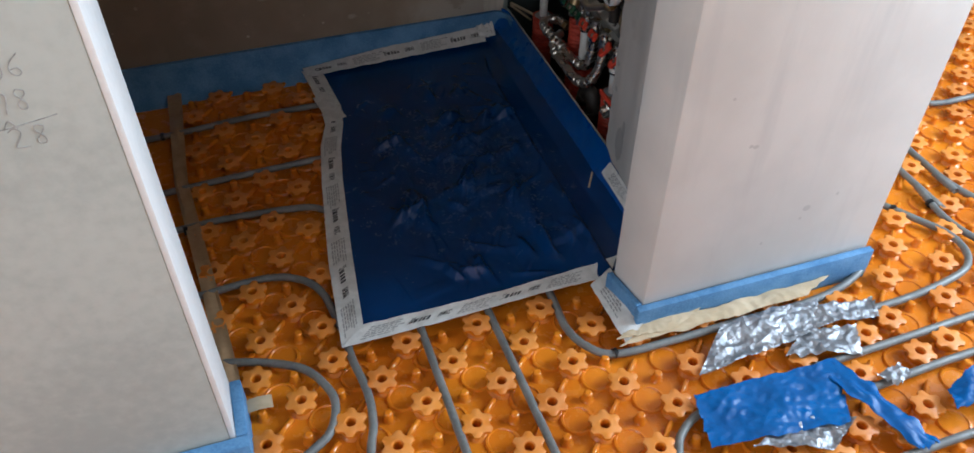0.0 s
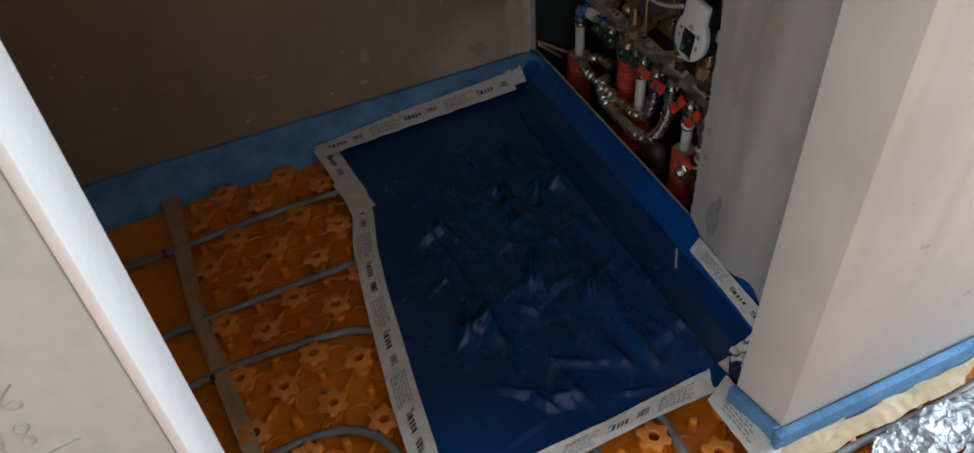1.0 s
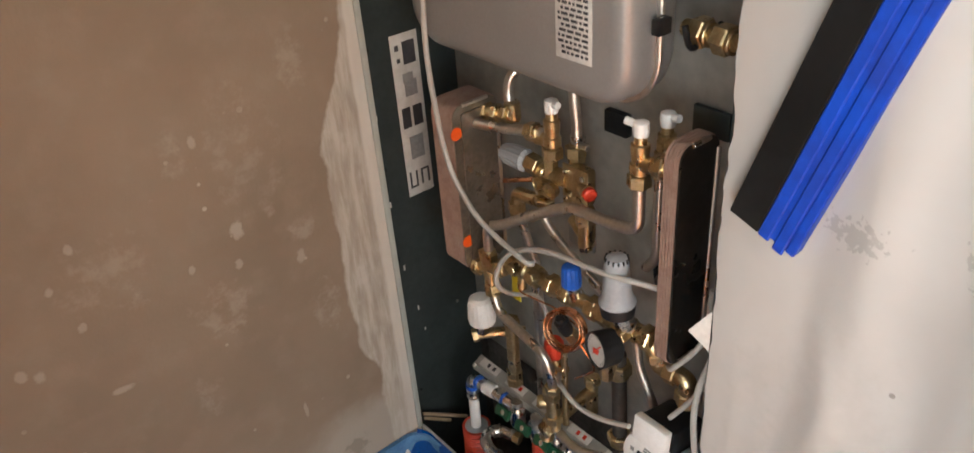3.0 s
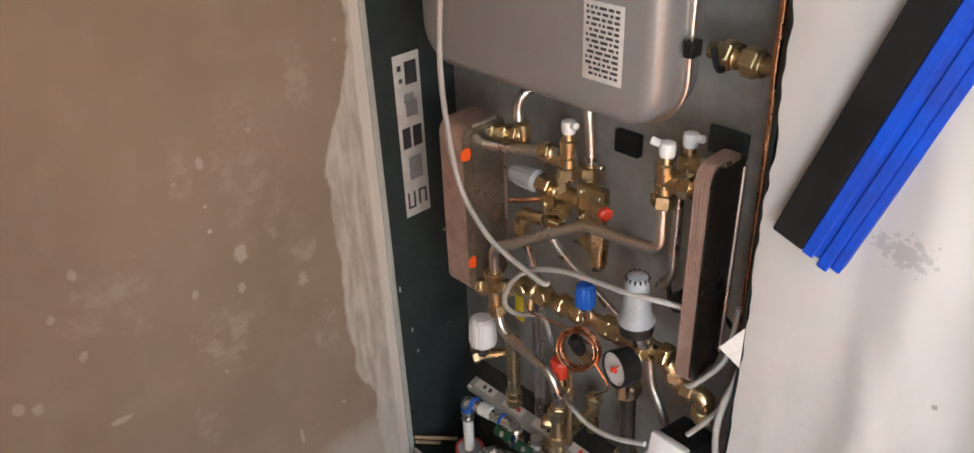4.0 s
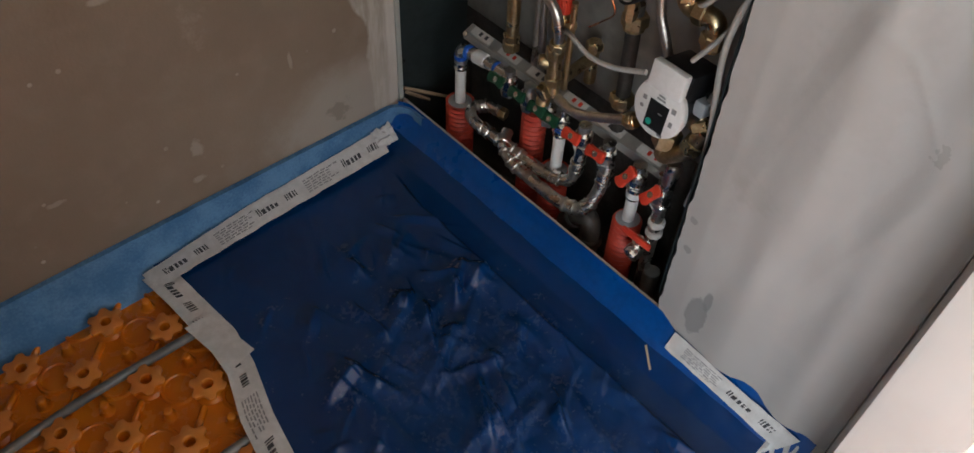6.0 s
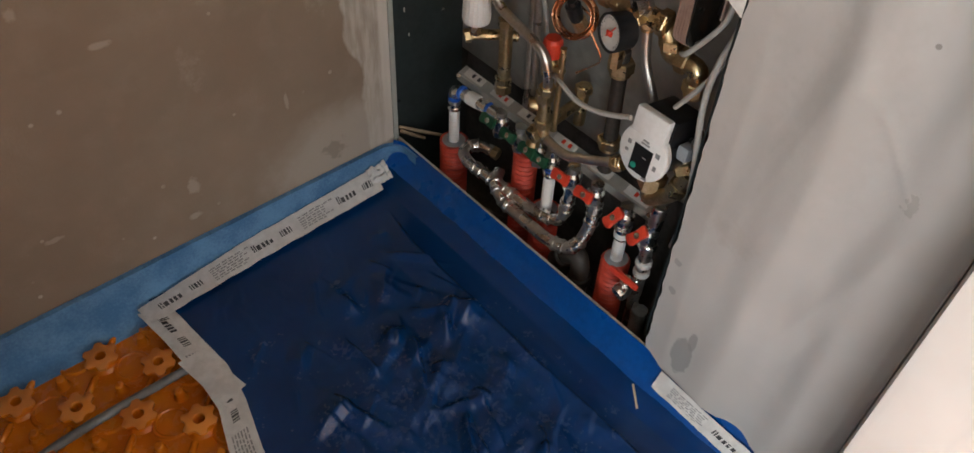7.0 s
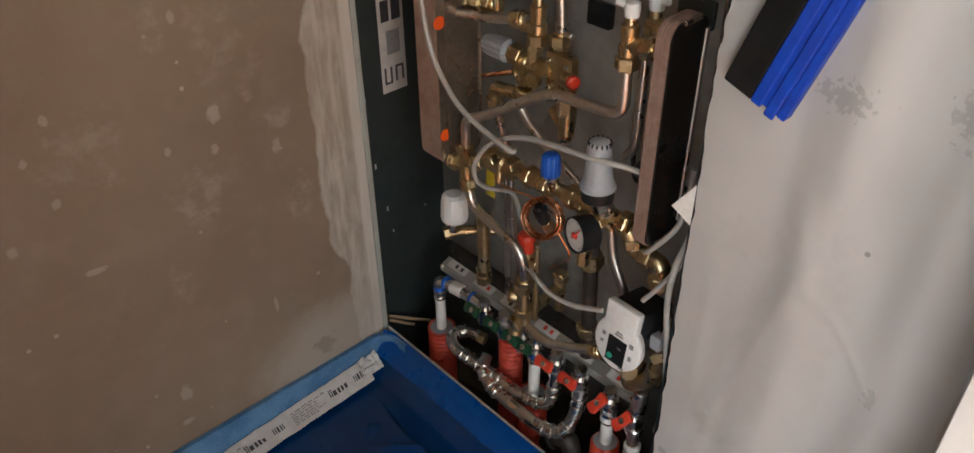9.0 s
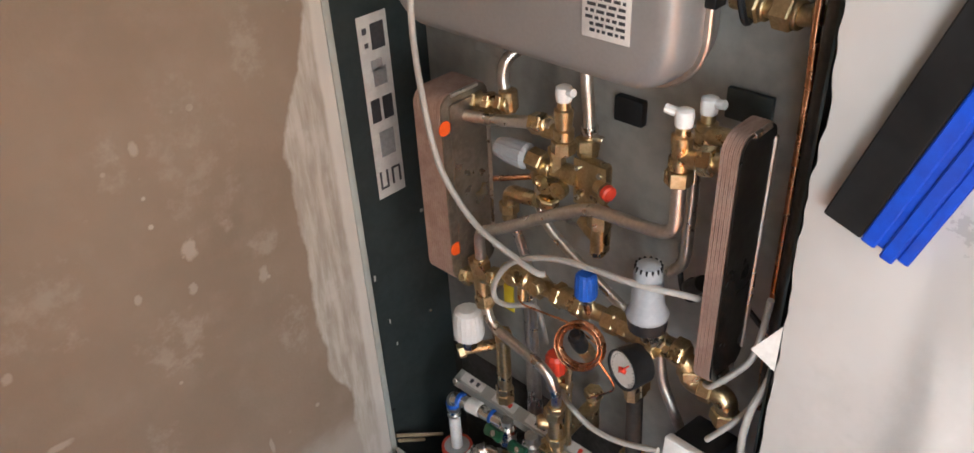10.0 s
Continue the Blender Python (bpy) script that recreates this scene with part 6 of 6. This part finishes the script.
cable("pale grey cable hanging in front of the pipes", [(0.02, -0.20, 1.40), (0.004, -0.190, 1.15), (0.0, -0.178, 1.0), (0.0, -0.187, 0.886), (0.0, -0.206, 0.807), (0.0, -0.240, 0.760), (0.0, -0.285, 0.728), (0.0, -0.373, 0.705), (0.01, -0.385, 0.70)], 0.0044)
cable("pale grey cable looped round to the pump", [(0.07, -0.60, 0.725), (0.04, -0.572, 0.742), (0.02, -0.521, 0.744), (0.02, -0.402, 0.725), (0.02, -0.325, 0.687), (0.02, -0.286, 0.637), (0.024, -0.276, 0.597), (0.055, -0.272, 0.560), (0.115, -0.278, 0.520), (0.13, -0.285, 0.44)], 0.0042)
cable("pale grey cable running behind the tee to the pump", [(0.10, -0.345, 0.410), (0.066, -0.374, 0.430), (0.030, -0.414, 0.462), (0.02, -0.463, 0.457), (0.02, -0.512, 0.464), (0.022, -0.570, 0.489)], 0.0042)
cable("pale grey cable down the cabinet's edge", [(0.05, -0.69, 0.78), (0.025, -0.697, 0.704), (0.025, -0.682, 0.637), (0.025, -0.679, 0.571), (0.025, -0.694, 0.456), (0.03, -0.696, 0.36), (0.05, -0.68, 0.28)], 0.0048)
cable("pale grey cable from the pump's terminal box", [(0.03, -0.694, 0.70), (0.045, -0.686, 0.651), (0.045, -0.658, 0.588), (0.045, -0.625, 0.531)], 0.0040)
cable("pale grey cable under the dark heat exchanger plate", [(0.06, -0.605, 0.605), (0.05, -0.621, 0.620), (0.05, -0.657, 0.676), (0.05, -0.667, 0.713), (0.05, -0.672, 0.78)], 0.0040)
cable("black thin cable behind the pipes", [(0.15, -0.50, 0.70), (0.13, -0.53, 0.66), (0.14, -0.58, 0.69), (0.15, -0.63, 0.65)], 0.004, "black")
for a, b in (((0.02, 0.020, 0.090), (0.12, -0.004, 0.030)), ((0.015, 0.006, 0.090), (0.09, 0.022, 0.02))):
    solid("wood_stick", rod(a, b, 0.004, 6), "paper", "pale splinter leaning in the cabinet's corner", "stick")

# ---------- studs, pegs and ribs of the floor panels ----------
def stud_mesh():
    bm = bmesh.new()
    n = 36
    rows = ((PB, 0.027), (PB + 0.005, 0.021), (-0.010, 0.0195), (-0.0075, None), (-0.0012, None), (0.0, -1.0), (-0.0006, 0.0165), (0.0004, 0.0140), (0.0002, 0.0105), (-0.003, 0.0092), (-0.030, 0.0085))
    rings = []
    for z, r in rows:
        ring = []
        for i in range(n):
            a = 2 * math.pi * i / n
            star = 0.0272 + 0.0044 * math.tanh(1.7 * math.cos(6 * a) + 0.3)
            rr = star if r is None else (star - 0.0022 if r < 0 else r)
            ring.append(bm.verts.new((rr * math.cos(a), rr * math.sin(a), z)))
        rings.append(ring)
    for a, b in zip(rings, rings[1:]):
        for i in range(n):
            bm.faces.new((a[i], a[(i + 1) % n], b[(i + 1) % n], b[i]))
    bm.faces.new(rings[-1])
    return bm


def peg_mesh():
    bm = lathe((0, 0, PB), (0, 0, 1), [(0, 0.0135), (0.004, 0.0100), (0.016, 0.0085), (0.020, 0.0080), (0.022, 0.0055)], 10)
    return bm


def rib_mesh():
    bm = box(-0.022, 0.022, -0.0055, 0.0055, PB - 0.001, PB + 0.012, 0.0035, seg=1)
    bmesh.ops.rotate(bm, verts=bm.verts, cent=(0, 0, 0), matrix=Matrix.Rotation(radians(45), 3, "Z"))
    return bm


def disc_mesh():
    return lathe((0, 0, PB - 0.001), (0, 0, 1), [(0, 0.034), (0.0055, 0.031), (0.0060, 0.027), (0.0035, 0.025), (0.0035, 0.001)], 20)


def as_data(name, bm):
    bmesh.ops.recalc_face_normals(bm, faces=bm.faces)
    me = bpy.data.meshes.new(name)
    bm.to_mesh(me)
    bm.free()
    me.materials.append(M["orange"])
    for p in me.polygons:
        p.use_smooth = True
    me.set_sharp_from_angle(angle=radians(40))
    return me


PIECES = {"stud": as_data("stud", stud_mesh()), "peg": as_data("peg", peg_mesh()), "rib": as_data("rib", rib_mesh()), "ring_boss": as_data("ring_boss", disc_mesh())}


def blocked(x, y):
    if -0.135 < x < 0.42 and y > -1.185:
        return True
    if x < -0.90 and y < -1.06 and y > -1.24:
        return True
    return x < -0.935 and y > -1.06 and x < -1.13


def near(x, y):
    if y > -1.05 and x < 0:
        return x < left_edge(y) - 0.02 and x > -0.99
    if x < 0.42:
        return -1.62 < y < -1.04
    return x < 0.95 and -1.62 < y < -0.7


far_lists = {k: [] for k in PIECES}
counts = {k: {} for k in PIECES}


CLEAR = {"stud": 0.034, "peg": 0.0165, "rib": 0.016, "ring_boss": 0.0}


def beside_pipes(kind, x, y):
    """Moves a moulding clear of the pipes."""
    p = Vector((x, y))
    for line in PIPE_LINES:
        for a, b in zip(line, line[1:]):
            d = b - a
            t = max(0.0, min(1.0, (p - a).dot(d) / d.length_squared))
            off = p - (a + d * t)
            if off.length < CLEAR[kind]:
                side = off.normalized() if off.length > 1e-4 else Vector((-d.y, d.x)).normalized()
                p = a + d * t + side * CLEAR[kind]
    return p.x, p.y


def piece(kind, x, y, turn, floor):
    x, y = beside_pipes(kind, x, y)
    if blocked(x, y):
        return
    cnt = counts[kind].get(floor.name, 0)
    if near(x, y) and cnt < 290:
        counts[kind][floor.name] = cnt + 1
        ob = new(kind, PIECES[kind])
        ob.matrix_world = pose(x, y, 0, 0, 0, turn)
        ob.parent = floor
    else:
        far_lists[kind].append((x, y, turn, floor))


def lay(x0, x1, y0, y1, ox, oy, floor, keep):
    p = 0.1475
    q = 0.151
    for i in range(math.floor((x0 - ox) / p), math.ceil((x1 - ox) / p) + 1):
        for j in range(math.floor((y0 - oy) / q), math.ceil((y1 - oy) / q) + 1):
            for h in (0, 0.5):
                x, y = ox + (i + h) * p, oy + (j + h) * q
                for kind, dx, dy, turn in (("stud", 0, 0, 15), ("peg", p / 2, 0, 0), ("rib", p / 4, q / 4, 0), ("ring_boss", p / 4, -q / 4, 0)):
                    a, b = x + dx, y + dy
                    if x0 < a < x1 and y0 < b < y1 and keep(a, b, kind):
                        piece(kind, a, b, turn, floor)


lay(-1.12, -0.50, -1.035, -0.03, -0.718, -0.071, floors[1], lambda x, y, k: x < left_edge(y) + 0.03 and x > -0.975)
lay(-1.25, 1.9, -1.95, -1.06, -0.664, -1.144, floors[0], lambda x, y, k: y < -1.06)
lay(0.43, 1.9, -1.05, 0.9, -0.664, -1.144, floors[2], lambda x, y, k: not (x < 0.68 and y > -1.16 and y < -0.93 and k == "stud"))

for kind, spots in far_lists.items():
    for fl in floors:
        here = [s for s in spots if s[3] is fl]
        if not here:
            continue
        src = PIECES[kind]
        co = np.empty(len(src.vertices) * 3)
        src.vertices.foreach_get("co", co)
        co = co.reshape(-1, 3)
        faces = [tuple(p.vertices) for p in src.polygons]
        V, F = [], []
        for x, y, turn, _ in here:
            c, s = math.cos(radians(turn)), math.sin(radians(turn))
            k = len(V)
            V += [(x + a * c - b * s, y + a * s + b * c, z) for a, b, z in co]
            F += [tuple(k + i for i in f) for f in faces]
        me = bpy.data.meshes.new("far_" + kind + "s")
        me.from_pydata(V, [], F)
        me.materials.append(M["orange"])
        for p in me.polygons:
            p.use_smooth = True
        me.set_sharp_from_angle(angle=radians(40))
        ob = new("far_" + kind + "s", me)
        ob.parent = fl
        tagged(ob, kind="stuff")
